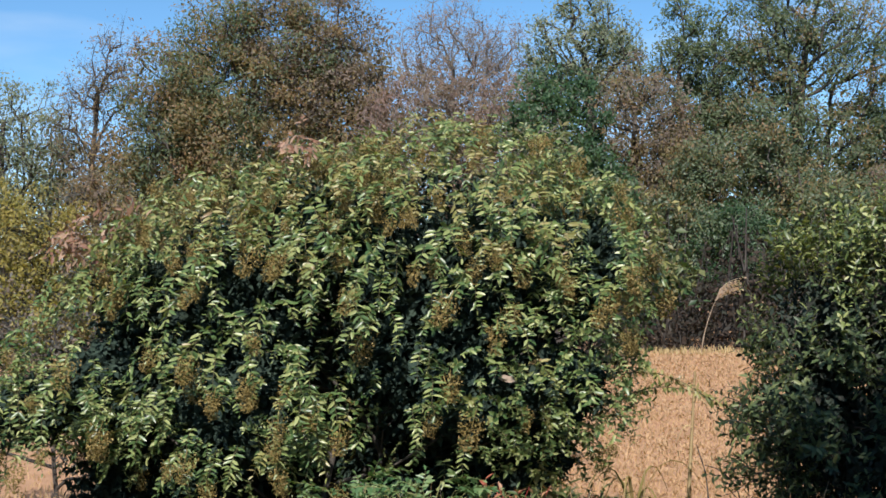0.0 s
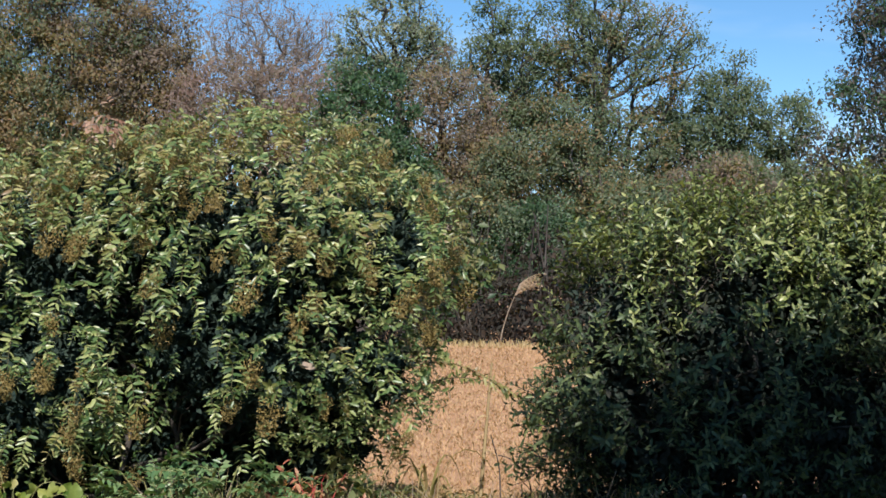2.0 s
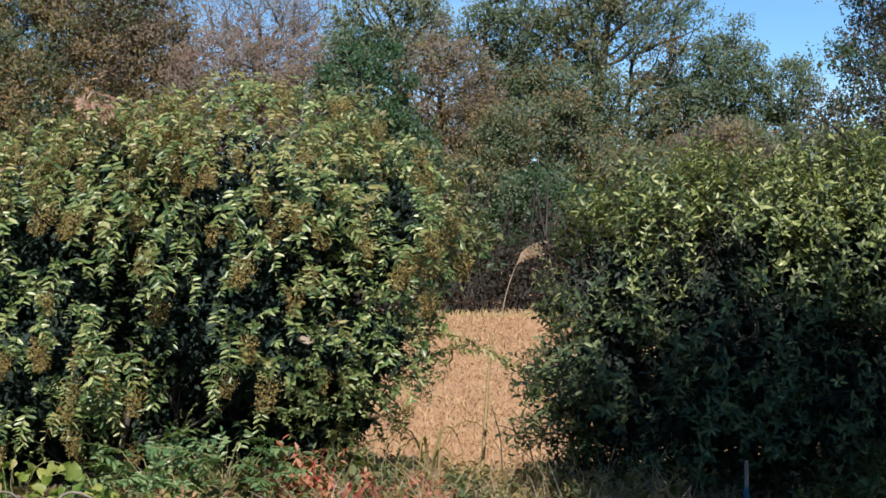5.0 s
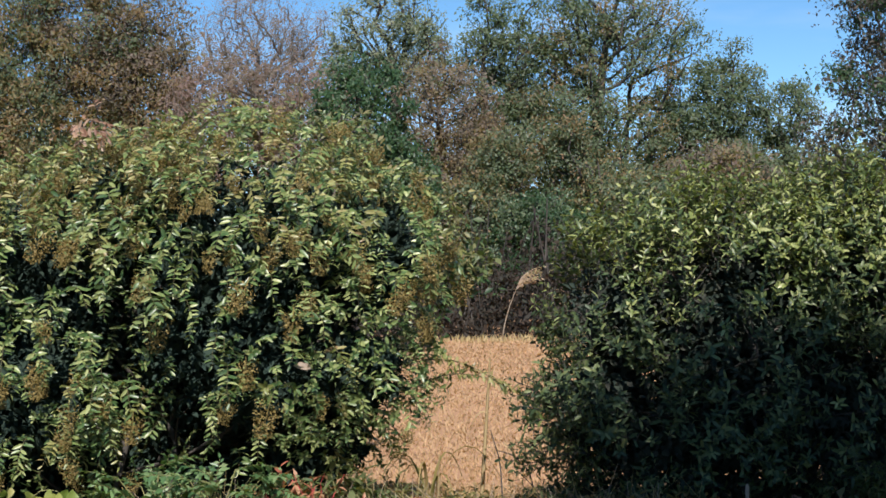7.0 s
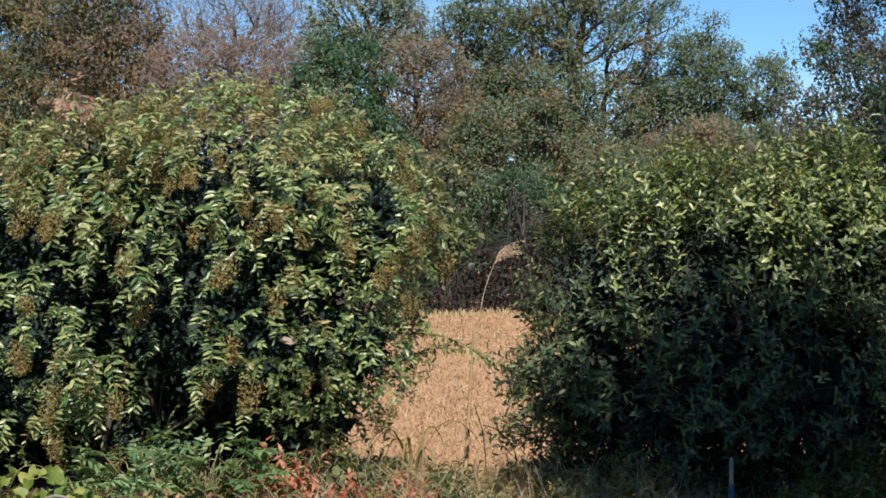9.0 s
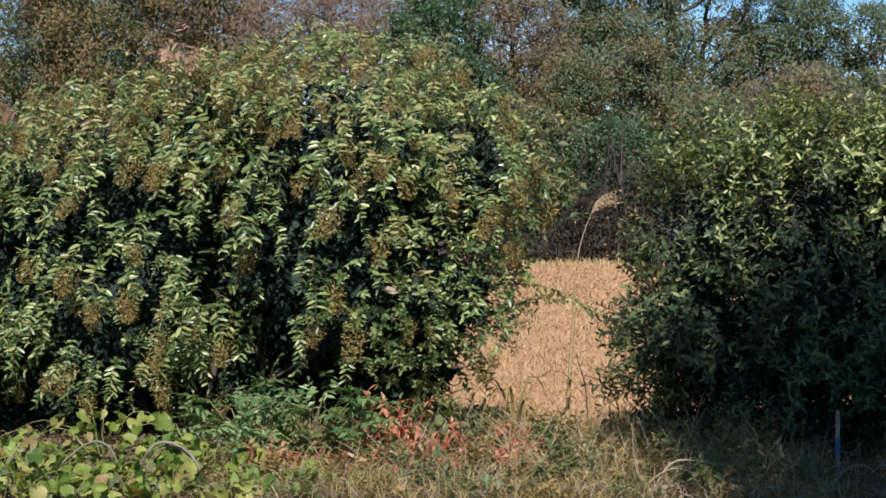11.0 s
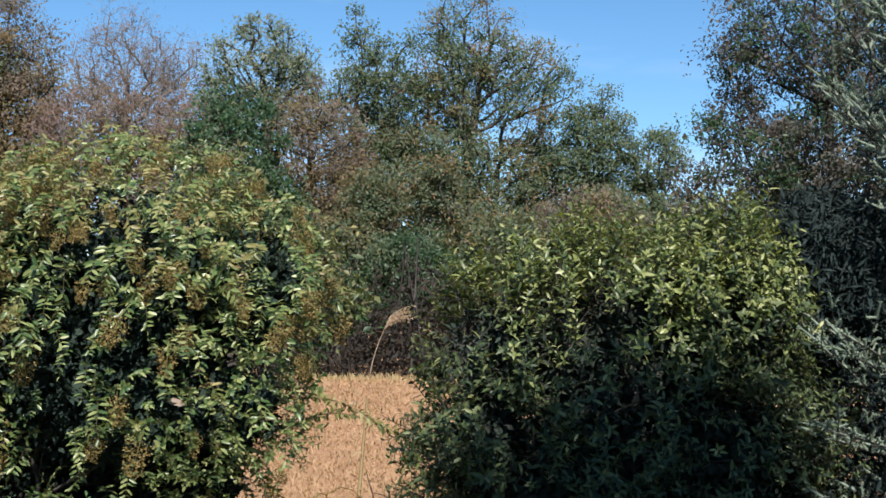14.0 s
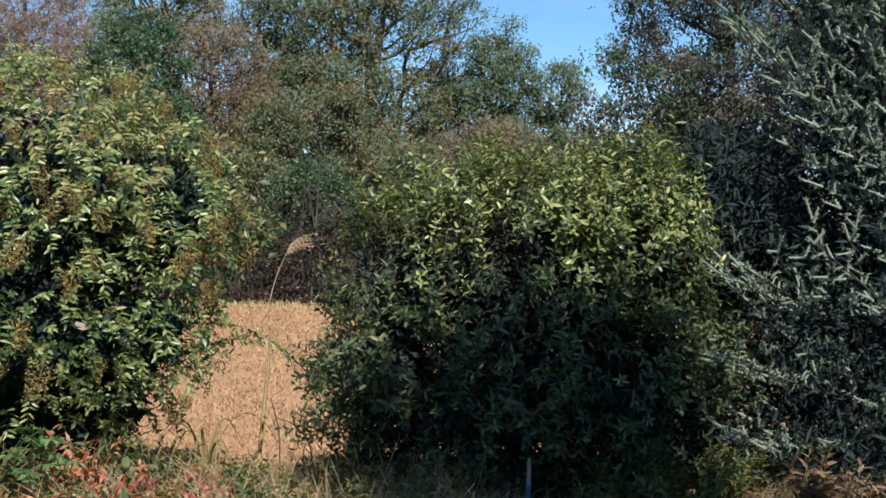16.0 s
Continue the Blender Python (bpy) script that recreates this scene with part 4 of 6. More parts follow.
    # a long shoot that arches over the gap, and fine shoots above the crown
    shoots = [((-0.62, 9.9, 0.7), (-0.22, 9.9, 0.89), (0.27, 9.9, 0.69), 46, 0.058), ((-0.55, 9.8, 0.95), (-0.25, 9.75, 0.98), (0.06, 9.7, 0.82), 32, 0.058), ((-1.5, 10, 2.4), (-1.6, 9.9, 2.66), (-1.85, 9.9, 2.6), 5, 0.05),
              ((-1.25, 10, 2.4), (-1.2, 9.9, 2.7), (-1.32, 9.9, 2.66), 5, 0.05), ((-2.7, 10, 2.3), (-2.9, 9.9, 2.5), (-3.2, 9.9, 2.36), 6, 0.05), ((-0.4, 9.9, 1.8), (-0.2, 9.8, 2.02), (0.0, 9.8, 1.9), 7, 0.06)]
    for a, mid, z, num, ln in shoots:
        k = np.linspace(0, 1, 9)[:, None]
        line = (1 - k) ** 2 * np.array(a) + 2 * k * (1 - k) * (2 * np.array(mid) - (np.array(a) + np.array(z)) / 2) + k ** 2 * np.array(z) - foot
        v, f = tube(line, 0.005 * (1 - 0.6 * k[:, 0]), 4)
        s = np.linspace(0.25, 1, num).repeat(2)
        pos = np.stack([np.interp(s, k[:, 0], line[:, i]) for i in range(3)], 1)
        ax = rng.normal(size=pos.shape) * 0.5 + np.where(np.arange(len(s)) % 2, 1, -1)[:, None] * [0.1, 0.6, 0.3] + [0.3, 0, -0.25]
        lv, lf = leaves(pos, ax, rng.normal(size=pos.shape) * 0.4 + [0, -0.2, 1], ln * rng.uniform(0.7, 1.2, len(s)), ln * 0.4)
        part("arching_shoot", mesh_of("arching_shoot", [(v, f, 1), (lv, lf, 0)], [PRIVET_BRONZE, SHOOT]), root)
    return root


hanging_shrub()

# ---- the leathery-leaved shrub ----
R_BLOBS = [((1.5, 10.1, 1.03), (1.05, 0.95, 0.92)), ((2.25, 10.1, 1.38), (0.42, 0.7, 0.66)), ((1.75, 10.0, 1.48), (0.55, 0.6, 0.4)), ((0.78, 9.95, 1.22), (0.42, 0.6, 0.46)),
           ((0.7, 9.85, 0.72), (0.44, 0.6, 0.42)), ((1.95, 9.9, 0.66), (0.74, 0.7, 0.6)), ((1.2, 9.8, 0.45), (0.7, 0.6, 0.4)), ((2.5, 10.15, 0.62), (0.5, 0.6, 0.55))]


def leathery_shrub():
    foot = np.array([1.45, 10.1, 0.0])
    reseed(foot)
    root = thing("laurel_shrub", foot, "rounded dense shrub with small leathery green leaves", "shrub", "shrubs before the field")
    blobs = [((c[0] - foot[0], c[1] - foot[1], c[2]), r) for c, r in R_BLOBS]
    stems_into(blobs, (0, 0), 220, BARK, root, 0.004, 0.035, 0.25, 5)
    kinds = [cluster_geo(9, 0.15, 0.062, 0.36), cluster_geo(11, 0.19, 0.058, 0.38), cluster_geo(7, 0.12, 0.066, 0.34), cluster_geo(8, 0.21, 0.068, 0.32)]
    meshes = [[mesh_of("leafy_twig", [(g[1][0], g[1][1], 0), (g[0][0], g[0][1], 1)], [leaf, BARK]) for g in kinds] for leaf in (LAUREL, LAUREL_YOUNG_LIT)]
    p, out = on_blobs(3000, blobs, 0.74, 1.09)
    keep = (p[:, 2] > 0.1) & (wobble(p, 2.6, 2.0) > -0.22)
    p, out = p[keep], out[keep]
    dirs = out * 0.8 + rng.normal(size=p.shape) * 0.35 + np.array([0, 0, 0.5])
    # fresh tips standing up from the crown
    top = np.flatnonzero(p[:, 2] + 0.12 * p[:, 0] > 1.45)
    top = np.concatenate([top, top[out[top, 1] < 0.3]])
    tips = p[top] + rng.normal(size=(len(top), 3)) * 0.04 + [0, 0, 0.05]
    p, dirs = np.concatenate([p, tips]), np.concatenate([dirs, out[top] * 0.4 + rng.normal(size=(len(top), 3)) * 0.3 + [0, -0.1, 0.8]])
    # loose drooping twigs at the foot beside the gap
    m = 130
    low = np.stack([rng.uniform(0.22, 0.75, m), rng.uniform(9.3, 10.0, m), rng.uniform(0.18, 0.85, m)], 1) - foot
    p, dirs = np.concatenate([p, low]), np.concatenate([dirs, rng.normal(size=(m, 3)) * 0.4 + [-0.7, -0.3, -0.25]])
    near = np.argsort(p[:, 1] - 0.3 * p[:, 2])
    rest = []
    for rank, i in enumerate(near):
        k = int(rng.integers(len(kinds)))
        young = int(rng.random() < np.clip((p[i, 2] - 1.1) / 0.5, 0.03, 0.85))     # yellower new growth, paler by height to stand in for the sunlit crown
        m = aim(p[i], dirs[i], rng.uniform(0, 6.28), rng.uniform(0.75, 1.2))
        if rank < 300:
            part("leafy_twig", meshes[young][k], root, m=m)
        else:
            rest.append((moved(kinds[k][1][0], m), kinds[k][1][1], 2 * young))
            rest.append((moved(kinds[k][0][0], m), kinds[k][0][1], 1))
    part("foliage", mesh_of("foliage", rest, [LAUREL, BARK, LAUREL_YOUNG_LIT]), root, kind="stuff")
    # dark leaves filling the bush where only shade would show
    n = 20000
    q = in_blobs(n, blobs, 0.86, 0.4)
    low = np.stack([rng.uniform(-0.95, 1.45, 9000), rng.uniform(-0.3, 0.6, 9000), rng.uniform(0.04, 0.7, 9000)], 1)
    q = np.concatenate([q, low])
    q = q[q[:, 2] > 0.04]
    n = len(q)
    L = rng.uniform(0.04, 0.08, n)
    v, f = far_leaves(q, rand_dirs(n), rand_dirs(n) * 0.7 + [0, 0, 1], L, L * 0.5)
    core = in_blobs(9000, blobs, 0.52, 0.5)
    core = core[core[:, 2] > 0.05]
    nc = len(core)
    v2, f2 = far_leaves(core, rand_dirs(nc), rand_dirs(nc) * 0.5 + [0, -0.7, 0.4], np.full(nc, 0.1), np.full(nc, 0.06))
    part("inner_leaves", mesh_of("inner_leaves", [(v, f, 0), (v2, f2, 0)], [LAUREL_SHADE]), root, kind="stuff")
    return root


leathery_shrub()

# ---- the blue-green conifer ----


def finger(p, q, needles, core, size):
    """A short chunky shoot: a thin core wrapped all round in stiff needles."""
    t = unit(q - p)
    v, f = tube([p, q], [core, core * 0.5], 4)
    k = rng.random(needles)[:, None]
    d = rand_dirs(needles)
    d = unit(d - (d @ t)[:, None] * t) + t * 0.6
    b = p + (q - p) * k
    s = unit(np.cross(d, rand_dirs(needles))) * size * 0.17
    tip = b + unit(d) * size * rng.uniform(0.7, 1.2, (needles, 1))
    return [(v, f, 0), (np.stack([b - s, b + s, tip], 1).reshape(-1, 3), np.arange(needles * 3).reshape(-1, 3), 0)]


def bough_geo(total):
    """A conifer bough along +x: a limb whose outer metre carries branchlets set with short needled shoots."""
    k = np.linspace(0, 1, 11)
    bend = rng.uniform(0.08, 0.16)
    line = np.stack([k * total, 0.05 * np.sin(k * 4 + total * 9), total * bend * (k ** 2.2 - 0.4 * k)], 1)
    out = [(*tube(line, 0.013 * (1 - 0.8 * k) + 0.002, 4), 1)]
    start = max(0.25, 1 - 1.25 / total)
    on = np.linspace(start, 1, 9)
    axis = np.stack([np.interp(on, k, line[:, a]) for a in range(3)], 1)
    axes = [(axis, 13)]
    n = 9
    for i in range(n):
        s = (i + 0.2) / n
        p = np.array([np.interp(s, np.linspace(0, 1, 9), axis[:, a]) for a in range(3)])
        d = unit(np.array([rng.uniform(0.6, 1.1), (-1) ** i * rng.uniform(0.5, 1.0), rng.uniform(-0.1, 0.5)]))
        L = (0.46 - 0.3 * s) * rng.uniform(0.75, 1.2)
        q = np.linspace(0, 1, 4)
        path = p + d * (q * L)[:, None] + np.array([0, 0, 0.25 * L]) * (q ** 2)[:, None]
        out.append((*tube(path, 0.006 * (1 - 0.6 * q), 3), 1))
        axes.append((path, max(3, int(L / 0.058))))
    for path, num in axes:
        t = np.linspace(0, 1, len(path))
        fw = unit(path[-1] - path[0])
        out += finger(path[-1] - fw * 0.04, path[-1] + fw * rng.uniform(0.06, 0.12), 26, 0.011, 0.027)
        for i in range(num):
            s = (i + 0.2 + 0.5 * rng.random()) / num
            p = np.array([np.interp(s, t, path[:, a]) for a in range(3)])
            d = unit(fw * rng.uniform(0.35, 0.8) + rng.normal(size=3) * 0.3 + np.array([0, (-1) ** i * rng.uniform(0.4, 0.8), rng.uniform(0, 0.45)]))
            out += finger(p, p + d * rng.uniform(0.045, 0.1), 18, 0.011, 0.027)
    return out


def conifer():
    base, height = (4.75, 10.7, 0.0), 8.5
    reseed(base)
    root = thing("cedar_tree", base, "blue-green conifer with silvery needled boughs down to the ground", "tree", "trees before the field")
    k = np.linspace(0, 1, 10)
    v, f = tube(np.stack([0.04 * np.sin(k * 6), 0 * k, height * k], 1), 0.16 * (1 - 0.93 * k) + 0.05 * np.exp(-k * 30), 9)
    part("trunk", mesh_of("trunk", [(v, f, 0)], [BARK]), root)
    lengths = [0.8, 1.3, 1.7, 2.0, 2.25, 2.5, 2.7]
    kinds = [[mesh_of("bough", bough_geo(L), [NEEDLE, BARK_SHOOT]) for _ in range(2)] for L in lengths]
    def shaded_side(a, up, s, tip_z):
        """The flank beside the leathery shrub, left without silvery boughs to read as shade."""
        return 1.4 < tip_z < 2.85 and s * math.cos(radians(up)) * math.cos(a) < -2.35 + 0.75 * (2.85 - tip_z) + 0.2
    g = 0
    for z in np.concatenate([np.arange(0.12, 3.7, 0.15), np.arange(3.8, height - 0.3, 0.4)]):
        reach = (2.6 * (1 - (z / height) ** 1.6) + 0.1) * np.interp(z, [1.2, 2.0], [1, 0.86])
        rise = np.interp(z, [0.1, 0.7, 1.6, 4], [2, 12, 26, 36])
        for i in range(7 if z < 1.9 else 9 if z < 3.2 else 4 if z < 4.4 else 3):
            g += 1
            a = g * 2.399 + rng.normal() * 0.2
            up = radians(rise + rng.normal() * 8)
            s = reach * rng.uniform(0.74, 1.06) / math.cos(up) * 0.94
            kind = int(np.argmin(np.abs(np.array(lengths) - s)))
            fit = s / lengths[kind]
            if math.sin(a) > 0.3 and rng.random() < 0.55:
                continue
            if (math.cos(a) < -0.4 and 0.9 < z < 2.0 and rng.random() < 0.7) or shaded_side(a, math.degrees(up), s, z + 0.45 * s * math.sin(up)):
                continue
            m = Matrix.Translation((0, 0, max(z - 0.55 * s * math.sin(up), 0.1))) @ Matrix.Rotation(a, 4, "Z") @ Matrix.Rotation(-up, 4, "Y") @ Matrix.Rotation(rng.normal(0, 0.3), 4, "X") @ Matrix.Diagonal((fit, 1, 1, 1))
            part("bough", kinds[kind][g % 2], root, m=m)
    # low boughs that reach out before the leathery shrub
    for z, a, up, s in ((0.85, 3.62, 18, 2.7), (0.45, 3.78, 8, 2.65), (0.8, 3.98, 22, 2.6), (0.4, 4.2, 12, 2.6), (1.15, 4.2, 26, 2.6)):
        m = Matrix.Translation((0, 0, z - 0.3 * s * math.sin(radians(up)))) @ Matrix.Rotation(a, 4, "Z") @ Matrix.Rotation(-radians(up), 4, "Y") @ Matrix.Rotation(1.1 * math.sin(a * 40), 4, "X") @ Matrix.Diagonal((s / 2.7, 1, 1, 1))
        part("bough", kinds[6][int(z * 20) % 2], root, m=m)
    # sunlit boughs that stand out towards the open ground higher up
    for i in range(52):
        z, a, up = 1.0 + 0.053 * i, 3.8 + 0.75 * ((i * 0.618) % 1), 20 + 14 * ((i * 0.382) % 1)
        s = 2.4 + 0.45 * ((i * 0.755) % 1)
        if shaded_side(a, up, s, z + 0.5 * s * math.sin(radians(up))):
            continue
        m = Matrix.Translation((0, 0, z - 0.5 * s * math.sin(radians(up)))) @ Matrix.Rotation(a, 4, "Z") @ Matrix.Rotation(-radians(up), 4, "Y") @ Matrix.Rotation(0.5 * math.sin(i * 2.1), 4, "X") @ Matrix.Diagonal((s / 2.5, 1, 1, 1))
        part("bough", kinds[5][i % 2], root, m=m)
    # inner needles coloured dark to stand in for shade within the crown
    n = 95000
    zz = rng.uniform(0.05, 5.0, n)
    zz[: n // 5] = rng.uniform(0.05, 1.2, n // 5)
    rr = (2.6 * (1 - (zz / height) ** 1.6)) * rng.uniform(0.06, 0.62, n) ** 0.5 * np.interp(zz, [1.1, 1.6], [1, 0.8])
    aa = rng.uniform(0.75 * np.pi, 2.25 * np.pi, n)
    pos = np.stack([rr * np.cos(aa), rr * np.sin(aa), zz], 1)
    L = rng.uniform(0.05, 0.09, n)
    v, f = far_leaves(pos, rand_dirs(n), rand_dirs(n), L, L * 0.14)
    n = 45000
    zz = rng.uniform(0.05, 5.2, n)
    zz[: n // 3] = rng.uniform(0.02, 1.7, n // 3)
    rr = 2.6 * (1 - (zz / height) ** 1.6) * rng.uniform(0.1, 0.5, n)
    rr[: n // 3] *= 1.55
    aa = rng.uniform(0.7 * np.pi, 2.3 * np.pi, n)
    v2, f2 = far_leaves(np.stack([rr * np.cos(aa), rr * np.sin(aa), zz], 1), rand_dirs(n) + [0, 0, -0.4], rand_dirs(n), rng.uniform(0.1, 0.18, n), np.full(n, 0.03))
    # the flank's shade, put in as a mass of dark needles
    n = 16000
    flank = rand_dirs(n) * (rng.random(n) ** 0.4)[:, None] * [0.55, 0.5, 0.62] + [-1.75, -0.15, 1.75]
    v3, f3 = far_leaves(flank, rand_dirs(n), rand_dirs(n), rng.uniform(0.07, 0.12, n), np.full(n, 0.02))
    part("inner_needles", mesh_of("inner_needles", [(v, f, 0), (v2, f2, 0), (v3, f3, 0)], [NEEDLE_SHADE]), root, kind="stuff")
    return root


conifer()


def woods_behind():
    """Unseen bank of leaves added behind the viewer to cut the low sky light."""
    n = 15000
    x = rng.uniform(-34, 34, n)
    y = -9 - 5 * rng.random(n) - 0.006 * x ** 2 + np.abs(x) * 0.12
    z = rng.random(n) * (3.5 + 1.5 * np.sin(x * 0.6) + np.sin(x * 1.7))
    L = rng.uniform(0.3, 0.55, n)
    v, f = far_leaves(np.stack([x, y, z], 1), rand_dirs(n), rand_dirs(n) * 0.6 + [0, 0.8, 0.3], L, L * 0.6)
    return tagged(new("woods_behind", mesh_of("woods_behind", [(v, f, 0)], [T_DARK])), "unseen dark leaves added behind the viewer to cut sky light", "woods", kind="stuff")


woods_behind()

# ---- plants between the shrubs and the woods ----
tree("sapling", (-1.3, 11.2, -0.03), 2.1, [((-0.36, 11.2, 1.64), (0.3, 0.3, 0.4))], WEED, "slender sapling with broad blue-green leaves", 26, 7, 0.1, 0.11, 0.5, lean=(0.85, 0), bark=BARK, tip=0.003, most=0.012,
     second=T_DARK, share=0.4, category="sapling", group="saplings behind the shrub")
tree("sapling", (-1.5, 14.2, -0.43), 3.4, [((-1.45, 14.2, 2.7), (0.42, 0.3, 0.32)), ((-1.7, 14.2, 2.2), (0.4, 0.3, 0.4))], WEED, "slender sapling with light green upper leaves", 36, 6, 0.1, 0.1, 0.42, bark=BARK_GREY, tip=0.004, most=0.025,
     second=PRIVET, share=0.3, category="sapling", group="saplings behind the shrub")
# unseen tree added beside the viewpoint to keep the sun off the leathery shrub
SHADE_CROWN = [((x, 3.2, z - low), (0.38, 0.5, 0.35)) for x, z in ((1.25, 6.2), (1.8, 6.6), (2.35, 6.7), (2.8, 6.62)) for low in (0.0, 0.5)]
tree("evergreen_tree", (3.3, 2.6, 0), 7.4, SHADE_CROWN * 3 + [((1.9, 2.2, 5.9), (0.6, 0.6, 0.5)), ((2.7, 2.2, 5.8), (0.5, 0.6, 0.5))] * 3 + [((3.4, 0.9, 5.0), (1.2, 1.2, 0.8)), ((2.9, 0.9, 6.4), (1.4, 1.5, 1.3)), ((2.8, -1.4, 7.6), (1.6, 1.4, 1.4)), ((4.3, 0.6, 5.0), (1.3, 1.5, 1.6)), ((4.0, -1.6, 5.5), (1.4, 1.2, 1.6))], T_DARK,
     "unseen broad evergreen tree added beside the viewpoint for shade", 980, 6, 0.2, 0.19, 0.55, category="tree", group="trees before the field")


def plume_grass(at, tall, lean, label):
    """A tall reed with a one-sided feathery plume."""
    root = thing("plume_grass", at, label, "reed", "reeds at the field's edge")
    k = np.linspace(0, 1, 10)
    line = np.stack([lean * k ** 1.6, 0 * k, tall * 0.72 * k], 1)
    v, f = tube(line, 0.016 * (1 - 0.5 * k), 5)
    part("stem", mesh_of("stem", [(v, f, 0)], [TWIG]), root)
    chunks = []
    for i in range(15):
        s = (i + rng.random()) / 15
        a = line[-1] + (line[-1] - line[-3]) * s * 1.1
        L = rng.uniform(0.7, 1.1) * tall * 0.3
        q = np.linspace(0, 1, 6)
        droop = rng.uniform(-0.05, 0.5) * (1.2 - s)
        path = a + np.stack([L * q, rng.normal() * 0.12 * q * L, L * (0.95 * q - (0.35 + droop) * q ** 2)], 1)
        chunks.append((*tube(path, 0.009 * (1.1 - q * 0.9), 3), 0))
        m = 46
        chunks.append((*far_leaves(path[rng.integers(1, 6, m)], rand_dirs(m) * 0.3 + [0.9, 0, -0.15], rand_dirs(m), np.full(m, 0.07), np.full(m, 0.015)), 0))
    part("plume", mesh_of("plume", chunks, [PLUME]), root, "pale silky plume")
    return root


plume_grass((0.05, 31.7, -0.03), 1.42, 0.28, "tall reed with a pale plume bent to one side")


def stalk(at, tall, lean, label, width=0.009, dry_leaf=True, material=None):
    root = thing("dry_stalk", at, label, "stalk", "stalks in the gap")
    k = np.linspace(0, 1, 9)
    line = np.stack([lean * k, 0.03 * np.sin(k * 3), tall * k], 1)
    v, f = tube(line, width * (1 - 0.55 * k), 5)
    part("stem", mesh_of("stem", [(v, f, 0)], [material or STRAW_PALE]), root)
    for z in (0.38, 0.62, 0.8)[: 3 if dry_leaf else 0]:
        q = np.linspace(0, 1, 7)
        base = np.array([lean * z, 0, tall * z])
        d = 1 if z != 0.62 else -1
        L = rng.uniform(0.14, 0.3)
        path = base + np.stack([d * L * 0.6 * q, -0.05 * q, L * (0.5 * q - 1.3 * q ** 2)], 1)
        side = np.array([0, 0.009, 0.004]) * np.sin(np.pi * np.clip(q * 0.9 + 0.1, 0, 1))[:, None]
        v = np.concatenate([path - side, path + side, path + [0, 0, -0.002]])
        f = np.array([[i, i + 1, 8 + i, 7 + i] for i in range(6)])
        part("leaf_blade", mesh_of("leaf_blade", [(v[:14], f, 0)], [STRAW_PALE]), root)
    return root


stalk((-0.1, 10.45, 0), 0.95, 0.07, "pale dry stalk with hanging withered blades", 0.016)
stalk((-0.36, 9.6, 0), 0.42, 0.02, "short pale dry stalk among the weeds", 0.007, False)
stalk((-0.72, 9.55, 0), 0.34, -0.03, "short pale dry stalk among the weeds", 0.006, False)
stalk((-1.28, 9.2, 0), 0.4, 0.02, "short pale dry stalk among the weeds", 0.006, False)


def arched(name, points, radius, material, label, category, group=""):
    """A single bent dead stem, resting with its ends on the ground."""
    p = np.array(points, float)
    k = np.linspace(0, 1, len(p))
    s = np.linspace(0, 1, 14)
    a = np.stack([np.interp(s, k, p[:, i]) for i in range(3)], 1)
    for _ in range(2):
        a[1:-1] = (a[:-2] + a[1:-1] * 2 + a[2:]) / 4
    v, f = tube(a, radius * (1 - 0.5 * s) + 0.0015 * np.sin(s * 40), 6)
    return tagged(new(name, mesh_of(name, [(v, f, 0)], [material])), label, category, group)


for pts, r in ((((-2.54, 8.9, -0.02), (-2.5, 8.9, 0.1), (-2.38, 8.9, 0.19), (-2.26, 8.88, 0.15), (-2.16, 8.86, -0.02)), 0.014), (((-2.52, 8.94, -0.02), (-2.44, 8.92, 0.12), (-2.34, 8.92, 0.165), (-2.2, 8.9, 0.08), (-2.14, 8.9, -0.02)), 0.009),
               (((-2.86, 8.9, -0.02), (-2.8, 8.9, 0.14), (-2.68, 8.88, 0.13), (-2.62, 8.86, -0.02)), 0.012), (((-3.0, 8.8, -0.02), (-2.82, 8.85, 0.1), (-2.6, 8.8, 0.06), (-2.5, 8.75, -0.02)), 0.008),
               (((-1.9, 8.9, -0.02), (-1.84, 8.9, 0.1), (-1.78, 8.9, 0.16)), 0.007),
               (((-2.36, 8.15, -0.04), (-2.34, 8.15, 0.17), (-2.25, 8.14, 0.29), (-2.12, 8.14, 0.27), (-2.0, 8.13, 0.16), (-1.97, 8.12, -0.04)), 0.011), (((-2.33, 8.18, -0.03), (-2.3, 8.18, 0.2), (-2.17, 8.16, 0.27), (-2.02, 8.15, 0.17), (-1.94, 8.15, -0.03)), 0.007),
               (((-2.95, 8.25, -0.03), (-2.82, 8.22, 0.12), (-2.6, 8.18, 0.3), (-2.47, 8.16, 0.24), (-2.42, 8.13, -0.03)), 0.008), (((-2.6, 8.0, -0.03), (-2.42, 8.0, 0.05), (-2.2, 8.02, 0.09), (-1.9, 8.04, -0.03)), 0.006)):
    arched("bramble_stem", pts, r, BARK_GREY, "arched grey dead bramble stem among vine leaves", "stem", "dead stems")
